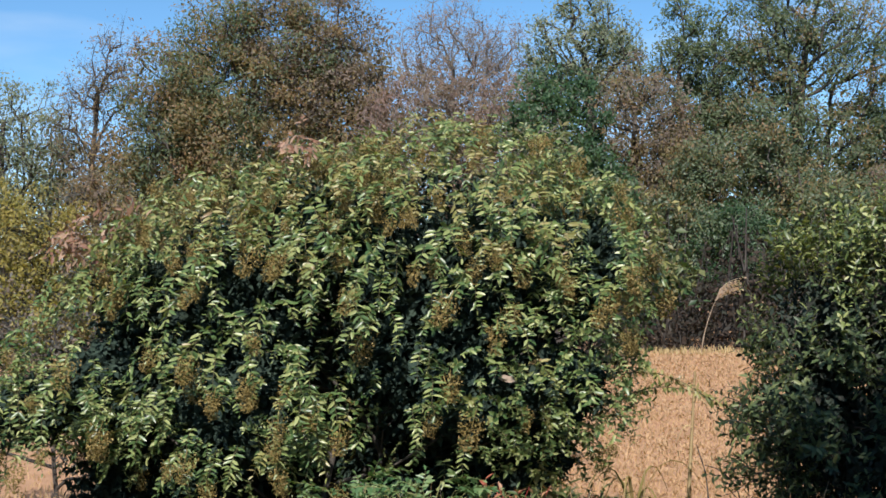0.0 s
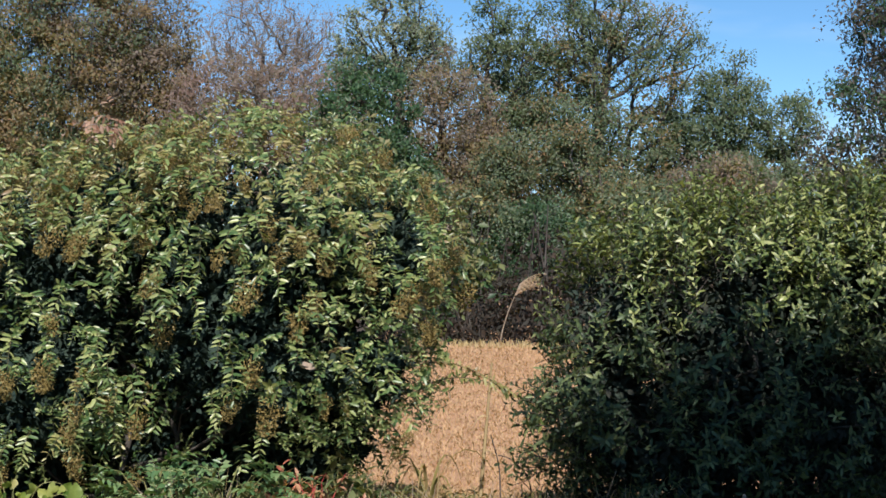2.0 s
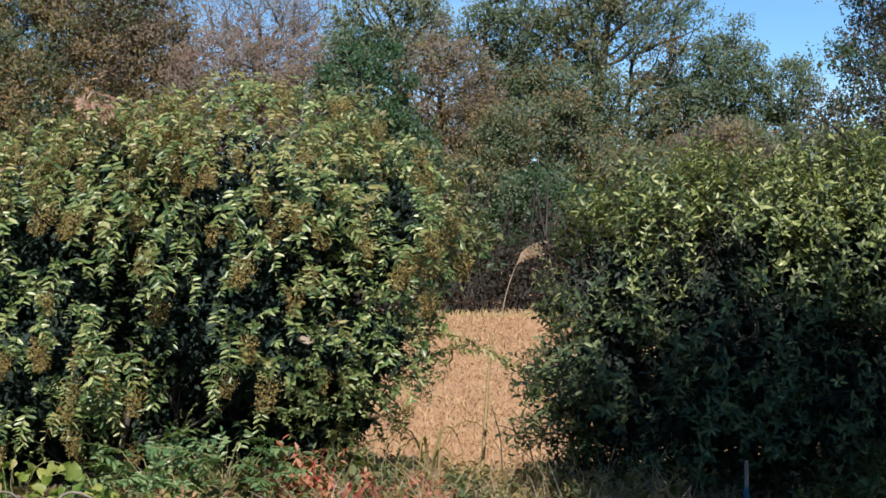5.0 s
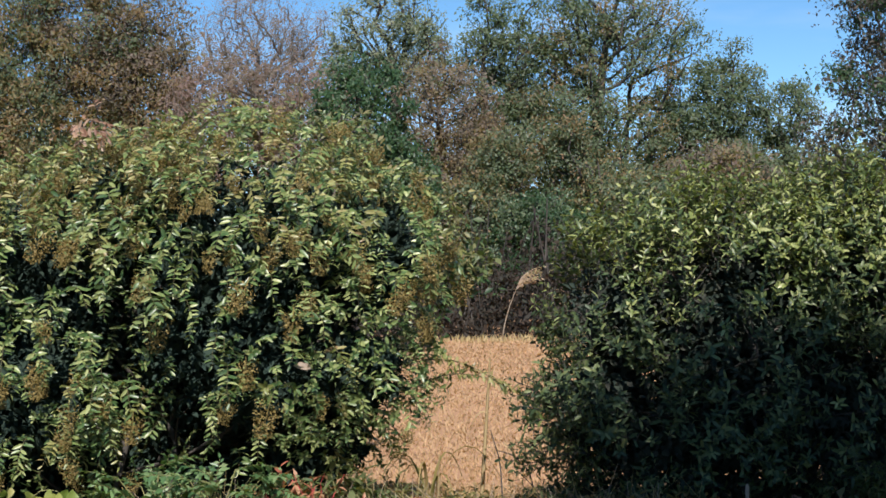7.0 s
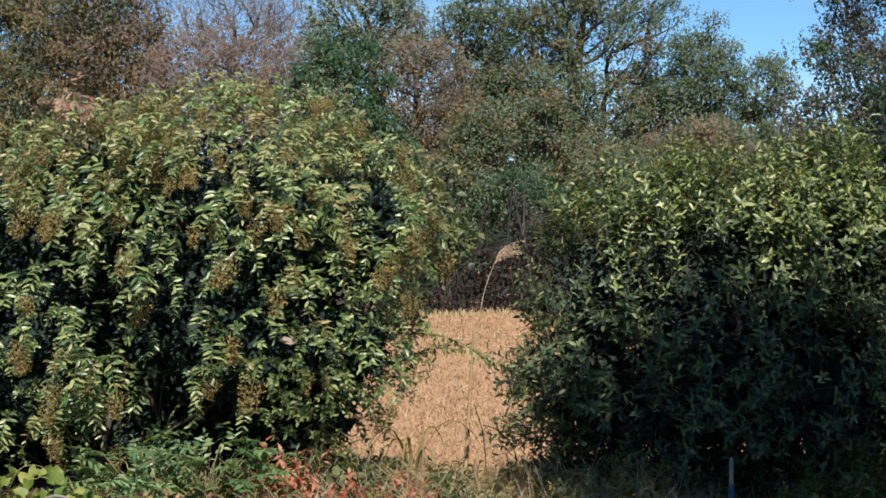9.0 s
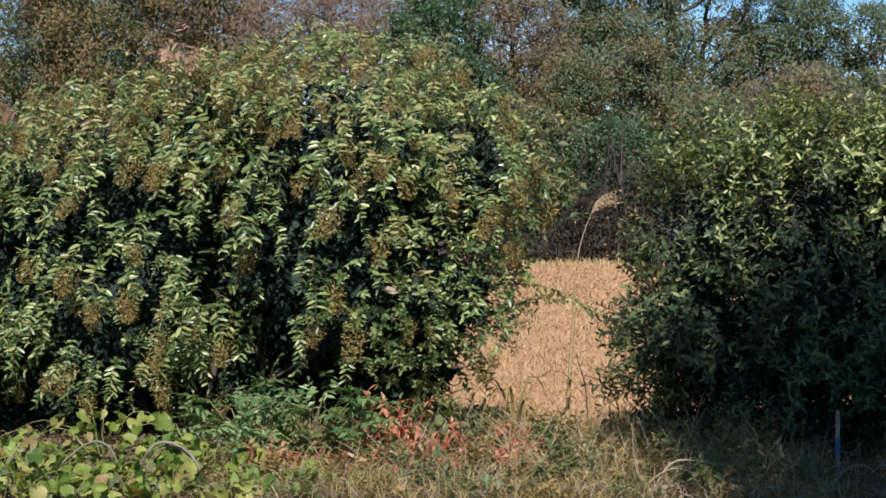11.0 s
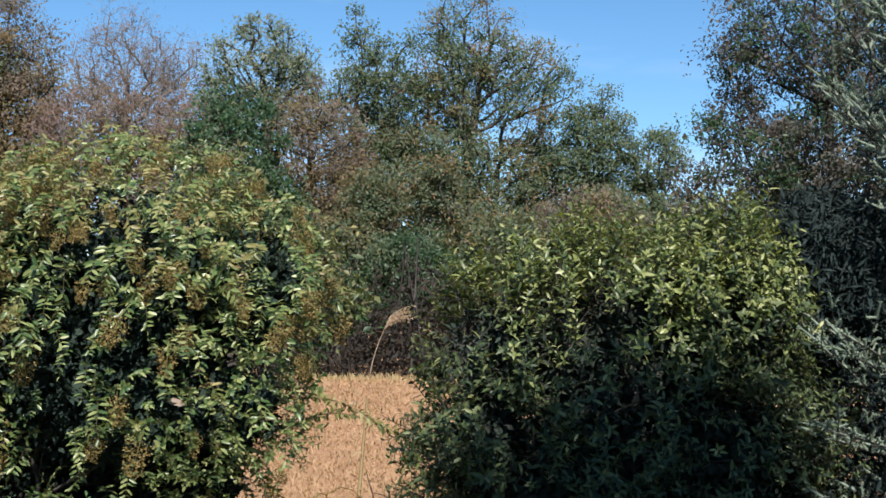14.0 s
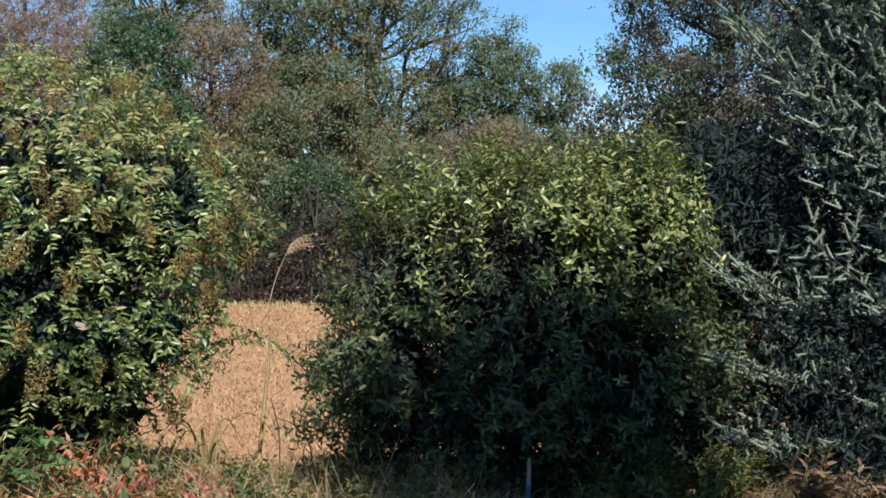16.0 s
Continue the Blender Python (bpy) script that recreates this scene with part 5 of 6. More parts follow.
for pts, r in ((((0.4, 8.85, -0.02), (0.55, 8.88, 0.12), (0.78, 8.9, 0.13), (0.98, 8.9, -0.02)), 0.009), (((0.36, 8.8, -0.02), (0.6, 8.84, 0.07), (0.9, 8.86, 0.05), (1.1, 8.85, -0.02)), 0.011), (((0.5, 8.78, -0.02), (0.62, 8.8, 0.1), (0.74, 8.84, -0.02)), 0.006),
               (((0.42, 8.7, -0.02), (0.7, 8.72, 0.03), (1.0, 8.74, -0.015)), 0.014), (((0.9, 8.8, -0.02), (1.1, 8.8, 0.08), (1.3, 8.82, -0.02)), 0.006), (((0.1, 8.7, -0.02), (0.3, 8.7, 0.05), (0.52, 8.72, -0.02)), 0.006),
               (((0.36, 8.4, -0.03), (0.46, 8.42, 0.14), (0.6, 8.44, 0.12), (0.8, 8.45, 0.09), (0.95, 8.46, -0.03)), 0.006), (((0.28, 8.38, -0.03), (0.45, 8.4, 0.1), (0.6, 8.42, 0.06), (0.9, 8.44, -0.03)), 0.005), (((0.42, 8.36, -0.03), (0.52, 8.36, 0.13), (0.6, 8.38, -0.03)), 0.006),
               (((0.3, 8.3, -0.02), (0.55, 8.32, 0.03), (0.9, 8.34, -0.01)), 0.015), (((-0.1, 8.2, -0.02), (0.1, 8.22, 0.06), (0.35, 8.24, -0.02)), 0.007), (((1.62, 8.75, -0.02), (1.8, 8.78, 0.09), (2.0, 8.8, -0.02)), 0.009), (((1.3, 8.65, -0.02), (1.5, 8.68, 0.07), (1.62, 8.7, -0.02)), 0.006)):
    arched("fallen_twig", pts, r, TWIG, "bent dry fallen twig lying on the ground", "twig", "fallen twigs")
for pts, r in ((((0.26, 10.1, -0.02), (0.22, 10.1, 0.25), (0.1, 10.1, 0.36), (0.02, 10.1, 0.38)), 0.006), (((0.3, 10.0, -0.02), (0.26, 10.0, 0.14), (0.16, 10.0, 0.24)), 0.005), (((0.04, 10.2, -0.02), (0.03, 10.2, 0.3), (-0.02, 10.2, 0.46), (-0.03, 10.2, 0.5)), 0.006)):
    arched("dead_weed", pts, r, BARK, "thin dark bent dead weed in the gap", "weed", "dead weeds")


def drooping_blades(at, label, count, reach, tall, material, width, group, name="grass_clump"):
    """A tuft of long arching blades, each a part."""
    root = thing(name, at, label, "grass", group)
    for i in range(count):
        a = i * 2 * math.pi / count + rng.normal() * 0.2
        q = np.linspace(0, 1, 8)
        R, T = reach * rng.uniform(0.7, 1.15), tall * rng.uniform(0.75, 1.2)
        flat = np.array([math.cos(a), math.sin(a), 0])
        path = flat * (R * q ** 1.2)[:, None] + np.array([0, 0, 1]) * (T * (2.1 * q - 1.75 * q ** 2))[:, None]
        side = np.array([-math.sin(a), math.cos(a), 0]) * (width * (1 - q ** 2 * 0.92))[:, None]
        v = np.concatenate([path - side, path + side * 0.1 - [0, 0, width * 0.5], path + side])
        f = np.array([[r * 8 + j, r * 8 + j + 1, (r + 1) * 8 + j + 1, (r + 1) * 8 + j] for r in range(2) for j in range(7)])
        part("blade", mesh_of("blade", [(v, f, 0)], [material]), root)
    return root


drooping_blades((0.03, 9.15, -0.01), "tuft of pale green arching grass blades", 13, 0.22, 0.16, STRAW_PALE, 0.008, "grass clumps")
drooping_blades((-0.42, 9.85, -0.01), "arching dry grey-green grass blades beside the gap", 8, 0.42, 0.6, GRASS, 0.012, "grass clumps")
drooping_blades((-0.62, 9.8, -0.01), "arching green weed blades below the shrub", 8, 0.24, 0.36, WEED, 0.012, "grass clumps")
drooping_blades((-1.05, 8.95, -0.01), "tuft of straw-coloured grass blades", 9, 0.2, 0.2, STRAW_PALE, 0.006, "grass clumps")
drooping_blades((0.62, 9.2, -0.01), "tuft of dull green grass blades", 9, 0.2, 0.2, GRASS, 0.007, "grass clumps")
drooping_blades((1.72, 8.7, -0.01), "tuft of green grass blades by the stake", 6, 0.12, 0.2, GRASS, 0.009, "grass clumps")

# ---- low growth in front of the shrubs ----


def broad_leaf(size, lobes, cup, point):
    """A broad heart-shaped leaf along +x: folded at its midrib, with a drawn-out tip and a waved rim."""
    n = 16
    a = np.linspace(-math.pi, math.pi, n, endpoint=False)
    r = size * 0.5 * (1 + lobes * np.cos(3 * a) + point * np.exp(-(a / 0.35) ** 2) - 0.4 * np.exp(-((np.abs(a) - math.pi) / 0.4) ** 2))
    fold = np.abs(np.sin(a)) * cup
    rim = np.stack([r * np.cos(a) + size * 0.3, r * np.sin(a) * (1 - 0.25 * abs(cup)), size * (fold * 0.26 + 0.06 * np.sin(5 * a) - 0.12 * np.maximum(np.cos(a), 0) ** 2)], 1)
    rib = np.array([[size * 0.1, 0, 0], [size * 0.45, 0, -0.02 * size]])
    v = np.concatenate([rib, rim])
    f = np.array([[0 if abs(a[i] + math.pi / n) > math.pi / 2 else 1, 2 + i, 2 + (i + 1) % n] for i in range(n)] + [[1, 0, 2 + n // 4], [0, 1, 2 + 3 * n // 4]])
    return v, f


VINE_MESH = [mesh_of("leaf", [(*broad_leaf(s, l, c, p), 0)], [VINE]) for s, l, c, p in ((0.1, 0.04, 0.9, 0.15), (0.12, 0.08, 0.6, 0.2), (0.08, 0.03, 1.2, 0.1), (0.11, 0.12, -0.6, 0.25), (0.09, 0.06, 0.2, 0.15))]
WEED_MESH = [mesh_of("leaf", [(*broad_leaf(s, l, c, p), 0)], [WEED]) for s, l, c, p in ((0.06, 0.08, 0.9, 0.8), (0.07, 0.12, 0.6, 1.0), (0.05, 0.02, 1.2, 0.6))]


def creeper(at, rx, ry, high, count, meshes, stem, label, name="vine", group="vines on the ground", small=1.0):
    """A trailing plant: a mat of thin stems with broad leaves held above it, each leaf a part."""
    root = thing(name, at, label, name.replace("_", " "), group)
    wood = []
    for i in range(max(4, count // 16)):
        a = rng.uniform(0, 6.28)
        end = np.array([math.cos(a) * rx * rng.uniform(0.5, 1), math.sin(a) * ry * rng.uniform(0.5, 1), rng.uniform(0.02, high)])
        q = np.linspace(0, 1, 8)[:, None]
        path = end * q + np.array([0, 0, 0.5 * high]) * np.sin(q * math.pi) + rng.normal(size=(8, 3)) * 0.006
        part("stem", mesh_of("stem", [(*tube(path, 0.0035 * (1 - 0.6 * q[:, 0]), 4), 0)], [stem]), root)
    for i in range(count):
        r, a = math.sqrt(rng.random()), rng.uniform(0, 6.28)
        h = high * (0.2 + 0.8 * rng.random()) * (1 - 0.55 * r * r)
        p = (math.cos(a) * rx * r, math.sin(a) * ry * r, h)
        m = Matrix.Translation(p) @ Matrix.Rotation(rng.normal(0.7, 0.95), 4, "X") @ Matrix.Rotation(rng.normal(0, 0.7), 4, "Y") @ Matrix.Rotation(rng.uniform(0, 6.28), 4, "Z") @ Matrix.Rotation(rng.normal(0.1, 0.3), 4, "Y") @ Matrix.Scale(small * rng.uniform(0.6, 1.2), 4)
        part("leaf", meshes[int(rng.integers(len(meshes)))], root, m=m)
    return root


creeper((-2.75, 8.85, 0), 0.62, 0.35, 0.36, 130, VINE_MESH, GREEN_STEM, "low vine with broad yellow-green leaves", small=0.82)
creeper((-2.15, 8.55, 0), 0.5, 0.35, 0.27, 120, VINE_MESH, GREEN_STEM, "trailing vine with yellowing broad leaves", small=0.82)
creeper((-2.95, 8.35, 0), 0.6, 0.3, 0.25, 120, VINE_MESH, GREEN_STEM, "trailing vine with light green broad leaves", small=0.8)
creeper((-2.25, 8.2, 0), 0.5, 0.25, 0.2, 80, VINE_MESH + WEED_MESH, GREEN_STEM, "trailing vine with small yellowing leaves", small=0.85)
creeper((-3.2, 8.05, 0), 0.45, 0.25, 0.2, 70, VINE_MESH + WEED_MESH, GREEN_STEM, "trailing vine with small yellowing leaves", small=0.9)
creeper((-1.55, 8.25, 0), 0.4, 0.25, 0.14, 60, VINE_MESH[:2] + WEED_MESH, GREEN_STEM, "thin trailing vine among dry stems", small=0.7)
creeper((-2.95, 7.8, 0), 0.6, 0.22, 0.26, 90, VINE_MESH, GREEN_STEM, "trailing vine with light green broad leaves", small=0.8)
creeper((-2.1, 7.8, 0), 0.5, 0.22, 0.2, 80, VINE_MESH + WEED_MESH, GREEN_STEM, "trailing vine with small yellowing leaves", small=0.8)
for wx, wy in ((-3.1, 8.6), (-2.5, 8.6), (-2.2, 8.2), (-2.9, 8.15), (-2.5, 7.85)):
    creeper((wx, wy, 0), 0.42, 0.24, 0.1, 70, WEED_MESH, GREEN_STEM, "low spreading weed with dull broad leaves", "ground_weed", "weeds", 0.8)
creeper((-3.5, 8.8, 0), 0.5, 0.35, 0.24, 70, WEED_MESH + VINE_MESH[:1], GREEN_STEM, "low leafy green creeper under the shrub")
creeper((-1.72, 9.0, 0), 0.22, 0.2, 0.34, 40, VINE_MESH[2:3] + WEED_MESH, GREEN_STEM, "small bushy weed with light green leaves", "weed", "weeds", 0.7)
HERB = [cluster_geo(16, 0.26, 0.075, 0.36), cluster_geo(20, 0.32, 0.06, 0.3), cluster_geo(12, 0.2, 0.085, 0.42)]
HERB_STEM = [mesh_of("stem", [(g[0][0], g[0][1], 0)], [GREEN_STEM]) for g in HERB]


for wx, wy, rx, hh, cnt in ((-1.9, 8.05, 0.3, 0.12, 36), (-0.5, 8.1, 0.28, 0.12, 30), (0.75, 8.4, 0.22, 0.14, 26), (-0.75, 8.55, 0.2, 0.14, 26), (0.1, 9.1, 0.2, 0.16, 26), (0.7, 8.8, 0.2, 0.16, 28), (-1.75, 8.3, 0.24, 0.14, 34), (1.05, 8.7, 0.2, 0.15, 24)):
    creeper((wx, wy, 0), rx, 0.18, hh, cnt, WEED_MESH, GREEN_STEM, "low spreading weed with dull broad leaves", "ground_weed", "weeds", 0.85)


def herb(at, stems, tall, material, label, spread=0.16):
    """A small upright herb: several leafy stems from one foot."""
    root = thing("weed", at, label, "weed", "weeds")
    leafage = []
    for i in range(stems * 2):
        a = rng.uniform(0, 6.28)
        d = (math.cos(a) * rng.uniform(0.1, 0.7), math.sin(a) * rng.uniform(0.1, 0.6), 1)
        p = (math.cos(a) * spread * rng.random(), math.sin(a) * spread * rng.random(), 0)
        m = aim(p, d, rng.uniform(0, 6.28), tall / 0.26 * rng.uniform(0.6, 1.2))
        part("stem", HERB_STEM[i % 3], root, m=m)
        leafage.append((moved(HERB[i % 3][1][0], m), HERB[i % 3][1][1], 0))
    part("leafage", mesh_of("leafage", leafage, [material]), root, kind="stuff")
    return root


for wx, wy, st, tall, mat, lab in (
        (-0.62, 9.15, 7, 0.2, WEED, "small green weed among dry grass"), (-0.2, 9.35, 8, 0.19, WEED, "dull green leafy weed among dry grass"), (0.22, 9.3, 8, 0.18, GRASS, "dry grey-green weed among dead grass"), (0.5, 9.1, 7, 0.2, WEED, "dusty green weed at the shrub's foot"),
        (0.88, 8.95, 9, 0.24, GRASS, "dry green weed at the shrub's foot"), (1.75, 8.8, 6, 0.16, WEED, "green weed in the shade"), (2.35, 9.0, 7, 0.22, WEED, "green weed in the shade"), (3.0, 9.0, 8, 0.3, DRY_HERB, "fading brown-green weed below the conifer"),
        (3.3, 8.9, 8, 0.28, DRY_HERB, "pale dry weed below the conifer"), (-0.95, 9.4, 8, 0.3, WEED, "green weed at the shrub's foot"), (-1.3, 8.6, 7, 0.16, GRASS, "low fading weed among dry grass"), (-0.9, 8.5, 7, 0.16, WEED, "low green weed among dry grass"),
        (-0.5, 8.7, 8, 0.18, GRASS, "low fading weed among dry grass"), (-0.05, 8.75, 8, 0.2, WEED, "dusty green weed among dry grass"), (0.35, 8.7, 8, 0.17, GRASS, "dusty dry weed among dead grass"), (-0.12, 9.8, 9, 0.18, GRASS, "bushy grey-green weed in the gap"),
        (0.14, 9.65, 8, 0.16, GRASS, "bushy grey-green weed in the gap"), (-0.4, 9.55, 9, 0.2, GRASS, "bushy fading weed beside the gap"), (-0.75, 9.7, 9, 0.3, WEED, "leafy green weed below the shrub"), (-1.55, 8.95, 9, 0.3, WEED, "leafy green weed below the shrub"),
        (-1.2, 9.3, 8, 0.3, RED_LEAF, "reddened dry weed below the shrub"), (-1.7, 8.6, 8, 0.2, RED_LEAF, "reddened dry weed beside the vine"), (-3.7, 8.9, 8, 0.26, WEED, "leafy green weed below the shrub"), (0.62, 8.6, 8, 0.15, WEED, "low green weed by the fallen twigs"),
        (-0.3, 8.35, 8, 0.13, WEED, "low green weed among dry grass"), (-1.15, 8.25, 7, 0.14, GRASS, "low fading weed among dry grass"), (0.15, 8.35, 7, 0.12, GRASS, "low fading weed among dry grass"), (-0.7, 8.3, 6, 0.12, WEED, "low green weed among dry grass"), (-1.5, 8.35, 7, 0.15, GRASS, "low fading weed beside the vine"),
        (0.55, 8.3, 6, 0.12, WEED, "low green weed among dry grass"), (0.9, 8.45, 7, 0.14, GRASS, "low fading weed by the fallen twigs"), (-0.2, 8.55, 6, 0.15, WEED, "low green weed among dry grass"), (-1.05, 8.7, 7, 0.17, WEED, "low green weed among red stems"),
        (0.35, 9.5, 8, 0.15, WEED, "leafy green weed at the gap"), (1.2, 8.5, 6, 0.13, WEED, "low green weed in the shade"), (2.3, 9.5, 9, 0.26, WEED, "green weed in the shade"), (2.7, 9.4, 9, 0.26, WEED, "green weed in the shade"), (2.05, 9.25, 8, 0.22, WEED, "green weed in the shade"), (2.9, 9.75, 9, 0.28, WEED, "green weed in the shade"), (-1.9, 8.0, 8, 0.13, GRASS, "low fading weed among dry stems"), (-1.45, 8.0, 8, 0.12, WEED, "low green weed among dry stems"), (-1.05, 8.0, 8, 0.13, GRASS, "low fading weed among dry stems"), (-0.6, 8.05, 8, 0.12, WEED, "low green weed among dry stems"), (-0.2, 8.0, 8, 0.13, GRASS, "low fading weed among dry stems"), (0.25, 8.05, 8, 0.12, WEED, "low green weed among dry stems"), (0.7, 8.05, 8, 0.12, GRASS, "low fading weed among dry stems"), (-2.4, 8.0, 7, 0.12, RED_LEAF, "reddened dry weed beside the vine"), (-2.85, 8.0, 7, 0.13, WEED, "low green weed beside the vine"), (2.0, 8.6, 6, 0.14, GRASS, "sparse dry weed in the shade")):
    herb((wx, wy, -0.005), st, tall, mat, lab)


def red_weed(at, tall, spread, label):
    """A drying weed with red branching stems and reddened leaves."""
    root = thing("red_weed", at, label, "weed", "weeds")
    for i in range(7):
        a = i * 0.9 + rng.normal() * 0.3
        end = np.array([math.cos(a) * spread, math.sin(a) * spread * 0.6, tall * rng.uniform(0.7, 1.1)])
        q = np.linspace(0, 1, 7)[:, None]
        path = end * q + rng.normal(size=(7, 3)) * 0.008
        stem = part("stem", mesh_of("stem", [(*tube(path, 0.0045 * (1 - 0.6 * q[:, 0]), 5), 0)], [RED_STEM]), root, "red stem")
        n = 9
        s = rng.uniform(0.25, 1, n)
        pos = end * s[:, None]
        v, f = leaves(pos, rand_dirs(n) + [0, 0, -0.2], rand_dirs(n) * 0.6 + [0, -0.3, 1], rng.uniform(0.04, 0.08, n), 0.024)
        part("leafage", mesh_of("leafage", [(v, f, 0)], [RED_LEAF]), stem, kind="stuff")
    return root


for wx, wy, tall, sp in ((-1.42, 8.95, 0.2, 0.2), (-1.18, 9.1, 0.3, 0.16), (-1.0, 8.85, 0.18, 0.24), (-0.75, 8.85, 0.16, 0.24), (-1.6, 8.75, 0.14, 0.16), (-0.5, 8.95, 0.14, 0.22), (-1.3, 8.7, 0.14, 0.22), (-0.9, 9.05, 0.22, 0.2), (-0.62, 9.2, 0.24, 0.2), (-0.42, 9.05, 0.2, 0.2), (-0.95, 8.65, 0.14, 0.24), (-0.3, 8.75, 0.12, 0.2), (-1.05, 9.25, 0.36, 0.16)):
    red_weed((wx, wy, -0.01), tall, sp, "drying weed with red stems and reddened leaves")


def young_shrub(at):
    """A low young shrub: shoots that fan out from one foot, each with a row of large fresh leaves."""
    reseed(at)
    root = thing("young_shrub", at, "low young shrub with fresh bright green leaf sprays", "shrub", "weeds")
    fresh = [spray_geo(7, 0.24, 0.066, 0.4, 0.35), spray_geo(8, 0.3, 0.062, 0.42, 0.5), spray_geo(6, 0.19, 0.07, 0.42, 0.2)]
    meshes = [mesh_of("leaf_spray", [(g[1][0], g[1][1], 0), (g[0][0], g[0][1], 1)], [FRESH, GREEN_STEM]) for g in fresh]
    for i in range(44):
        a, r = rng.uniform(0, 6.28), math.sqrt(rng.random())
        p = np.array([0.36 * r * math.cos(a), 0.2 * r * math.sin(a), rng.uniform(0.08, 0.46) * (1 - 0.4 * r * r)])
        line = np.array([[0, 0, -0.01], p * [0.4, 0.4, 0.6], p])
        part("stem", mesh_of("stem", [(*tube(line, [0.005, 0.004, 0.003], 4), 0)], [GREEN_STEM]), root)
        d = np.array([math.cos(a) * 0.8, math.sin(a) * 0.5 - 0.45, rng.uniform(0.1, 0.7)])
        part("leaf_spray", meshes[i % 3], root, m=aim(p, d, rng.normal(0, 0.3), rng.uniform(0.7, 1.15)))
    return root


young_shrub((-1.95, 8.98, 0))
young_shrub((-1.56, 8.93, 0))


def stake(at):
    root = thing("survey_stake", at, "weathered wooden stake with a blue tape band", "stake")
    bm = bmesh.new()
    for z, s in ((-0.1, 0.012), (0.29, 0.011), (0.32, 0.009), (0.33, 0.005)):
        for x, y in ((-1, -1), (1, -1), (1, 1), (-1, 1)):
            bm.verts.new((x * s + 0.002 * z, y * s * 0.8, z))
    bm.verts.ensure_lookup_table()
    for i in range(3):
        for j in range(4):
            bm.faces.new([bm.verts[i * 4 + j], bm.verts[i * 4 + (j + 1) % 4], bm.verts[i * 4 + 4 + (j + 1) % 4], bm.verts[i * 4 + 4 + j]])
    bm.faces.new(bm.verts[12:16])
    me = bpy.data.meshes.new("post")
    bm.to_mesh(me)
    me.materials.append(STAKE_WOOD)
    part("post", me, root)
    k = np.linspace(0.09, 0.18, 5)
    v, f = tube(np.stack([0 * k, 0 * k, k], 1), 0.0145 + 0.001 * np.sin(k * 200), 8)
    part("tape_band", mesh_of("tape_band", [(v, f, 0)], [BLUE_TAPE]), root, "blue plastic tape band")


stake((1.40, 8.85, 0))

# grass, straw and litter between the shrubs and the viewer
n = 6500
x, y = rng.uniform(-2.3, 1.4, n), rng.uniform(7.9, 9.9, n)
tufts = np.sin(x * 5.1 + 2 * np.sin(y * 3.3)) + np.sin(y * 7.3 + x * 2.0) + rng.normal(0, 0.5, n) > 0.5
x, y = x[tufts], y[tufts]
n = len(x)
grass("front_grass", x, y, rng.uniform(0.04, 0.19, n), np.full(n, 0.003), GRASS, "mixed green and fading grass before the shrubs", 0.6)
n = 5200
x, y = rng.uniform(-2.2, 1.3, n), rng.uniform(7.8, 10.6, n)
grass("front_straw", x, y, rng.uniform(0.04, 0.2, n), np.full(n, 0.0024), STRAW_PALE, "dry straw and dead grass before the shrubs", 1.0)
n = 1500
x, y = rng.uniform(0.9, 4.2, n), rng.uniform(8.0, 9.8, n)
grass("shade_grass", x, y, rng.uniform(0.04, 0.2, n), np.full(n, 0.0035), GRASS, "sparse grass in the shade of the shrub", 0.6)
n = 9000
p = np.stack([rng.uniform(-4.5, 4.5, n), rng.uniform(7.8, 10.4, n), np.zeros(n)], 1)
p[:, 2] = ground_height(p[:, 0], p[:, 1]) + rng.uniform(0.003, 0.05, n)
v, f = leaves(p, rand_dirs(n) * [1, 1, 0.3], rand_dirs(n) * 0.5 + [0, 0, 1], rng.uniform(0.03, 0.07, n), 0.022)
tagged(new("leaf_litter", mesh_of("leaf_litter", [(v, f, 0)], [T_BROWN])), "fallen brown leaves on the soil", "leaf litter", kind="stuff")


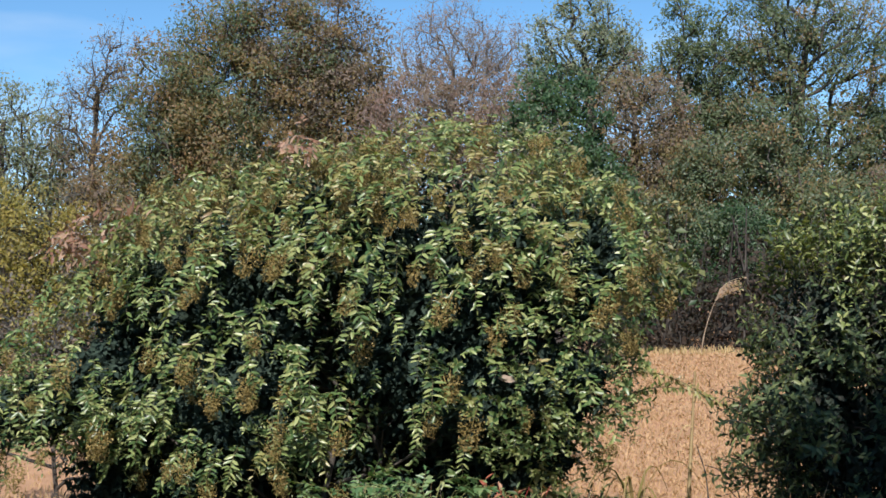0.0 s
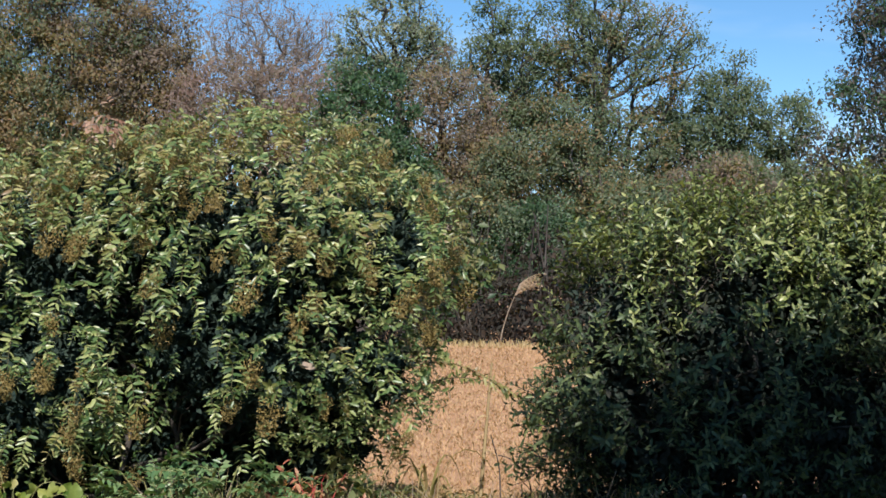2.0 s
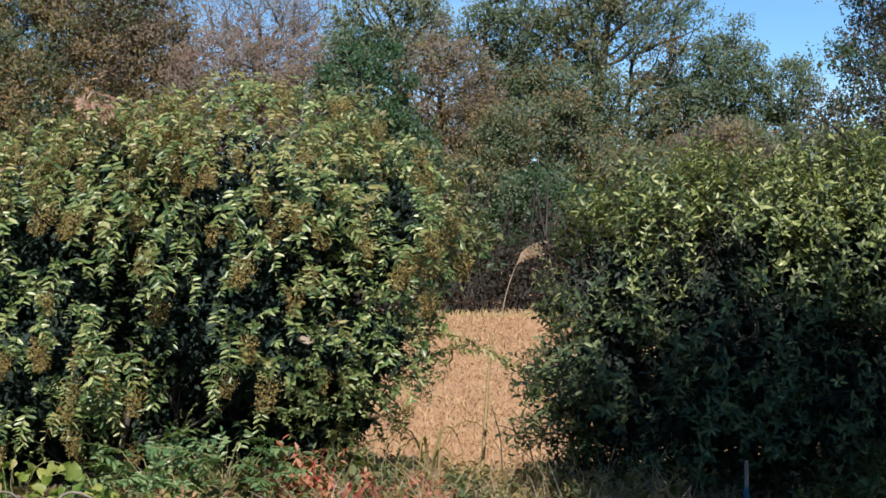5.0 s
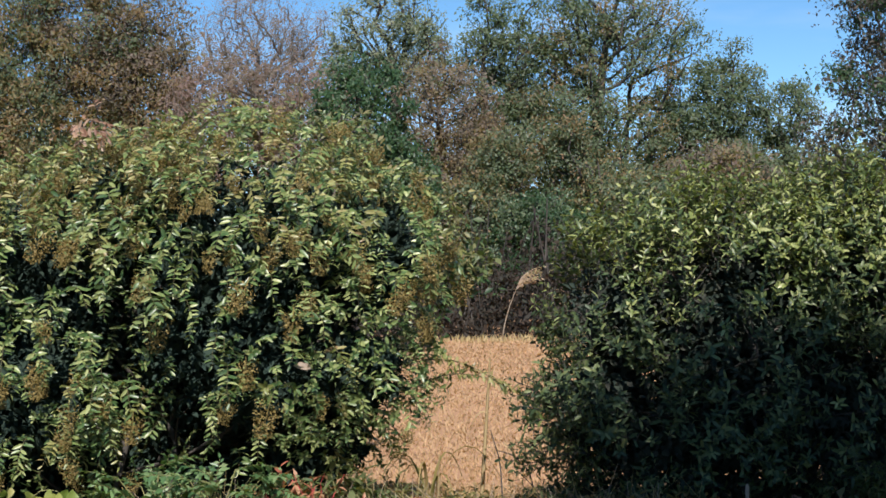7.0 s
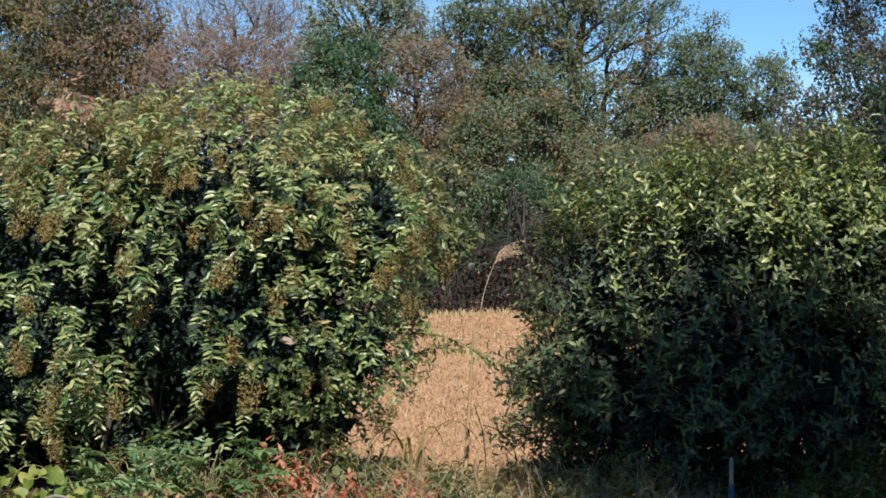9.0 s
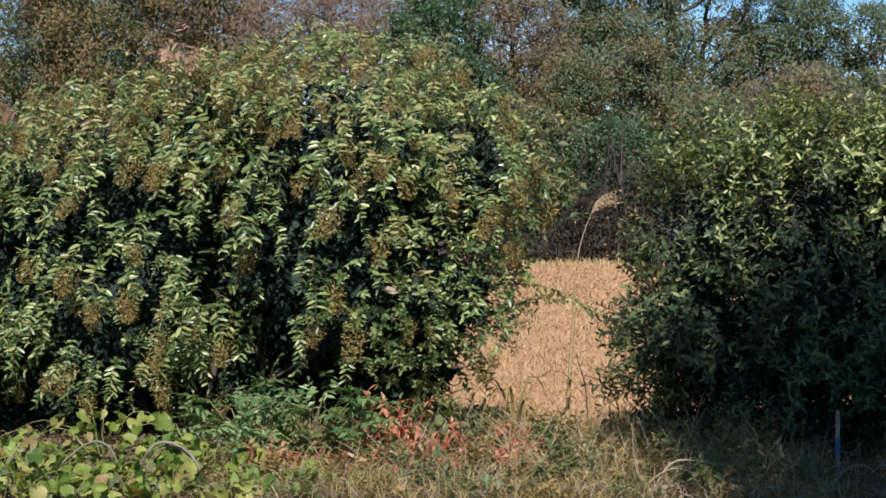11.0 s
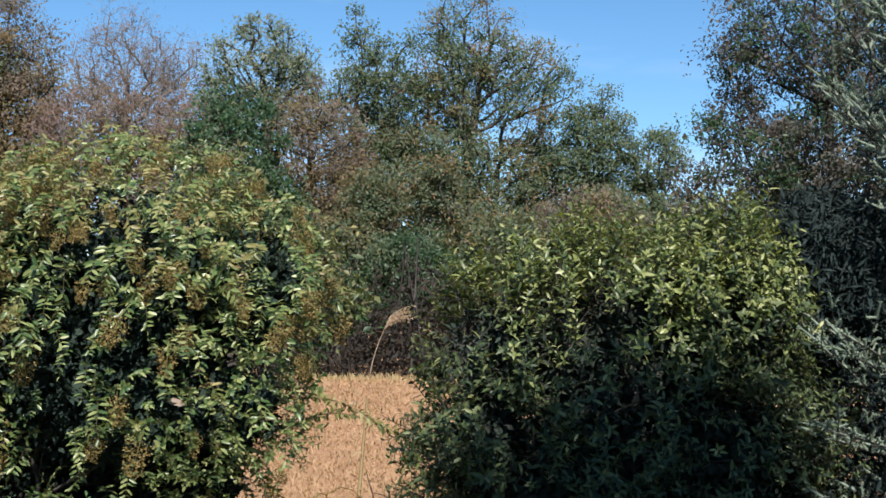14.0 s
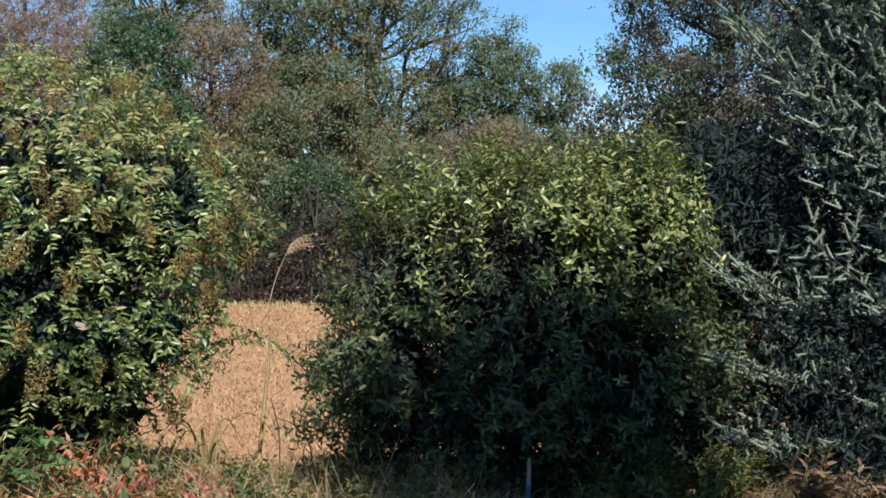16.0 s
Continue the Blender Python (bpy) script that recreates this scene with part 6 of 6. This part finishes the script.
def brushwood():
    """Thin dead twigs lying crossed over one another."""
    n = 320
    a = np.stack([rng.uniform(-2.0, 2.6, n), rng.uniform(7.9, 9.3, n), rng.uniform(0.0, 0.05, n)], 1)
    ang = rng.uniform(-3.1, 3.1, n)
    L = rng.uniform(0.06, 0.28, n)
    b = a + np.stack([np.cos(ang) * L, np.sin(ang) * L, rng.normal(0.02, 0.05, n)], 1)
    b[:, 2] = np.maximum(b[:, 2], 0.004)
    r = rng.uniform(0.0015, 0.0045, n)
    v, f = segments(a, b, r, r * 0.5, 4)
    return tagged(new("brushwood", mesh_of("brushwood", [(v, f, 0)], [TWIG])), "scattered thin dead twigs on the ground", "brushwood", kind="stuff")


brushwood()


def dry_stems():
    """Thin withered stems standing and leaning among the weeds."""
    n = 1500
    a = np.stack([rng.uniform(-2.2, 1.3, n), rng.uniform(7.9, 9.6, n), np.full(n, -0.01)], 1)
    L = rng.uniform(0.1, 0.42, n) * np.clip((a[:, 1] - 7.7) / 1.1, 0.4, 1)
    d = unit(rng.normal(size=(n, 3)) * [0.7, 0.5, 0] + [0, 0, 0.8])
    mid = a + d * L[:, None] * 0.55
    b = mid + unit(d + rng.normal(size=(n, 3)) * 0.35) * L[:, None] * 0.45
    b[:, 2] = np.maximum(b[:, 2], 0.01)
    r = rng.uniform(0.0016, 0.0036, n)
    v, f = segments(a, mid, r, r * 0.8, 3)
    v2, f2 = segments(mid, b, r * 0.8, r * 0.4, 3)
    some = rng.random(len(f)) < 0.6
    return tagged(new("dry_stems", mesh_of("dry_stems", [(v, f[some], 0), (v, f[~some], 1), (v2, f2[some], 0), (v2, f2[~some], 1)], [STRAW_PALE, TWIG])), "tangle of thin withered stems among the weeds", "stems", kind="stuff")


dry_stems()
# dead brush between the hanging shrub and the yellow one
tree("dead_brush", (-5.3, 12.5, -0.3), 1.9, [((-4.85, 12.3, 0.45), (0.6, 0.4, 0.5)), ((-5.4, 12.5, 1.1), (0.7, 0.5, 0.5)), ((-6.1, 12.5, 1.0), (0.6, 0.5, 0.55))], T_BROWN, "low tangle of dark dead brush with few leaves", 150, 9, 0.14, 0.06, 0.5, tip=0.003, most=0.02,
     second=T_DUSK, share=0.5, category="brush", group="shrubs at the edge of the field")
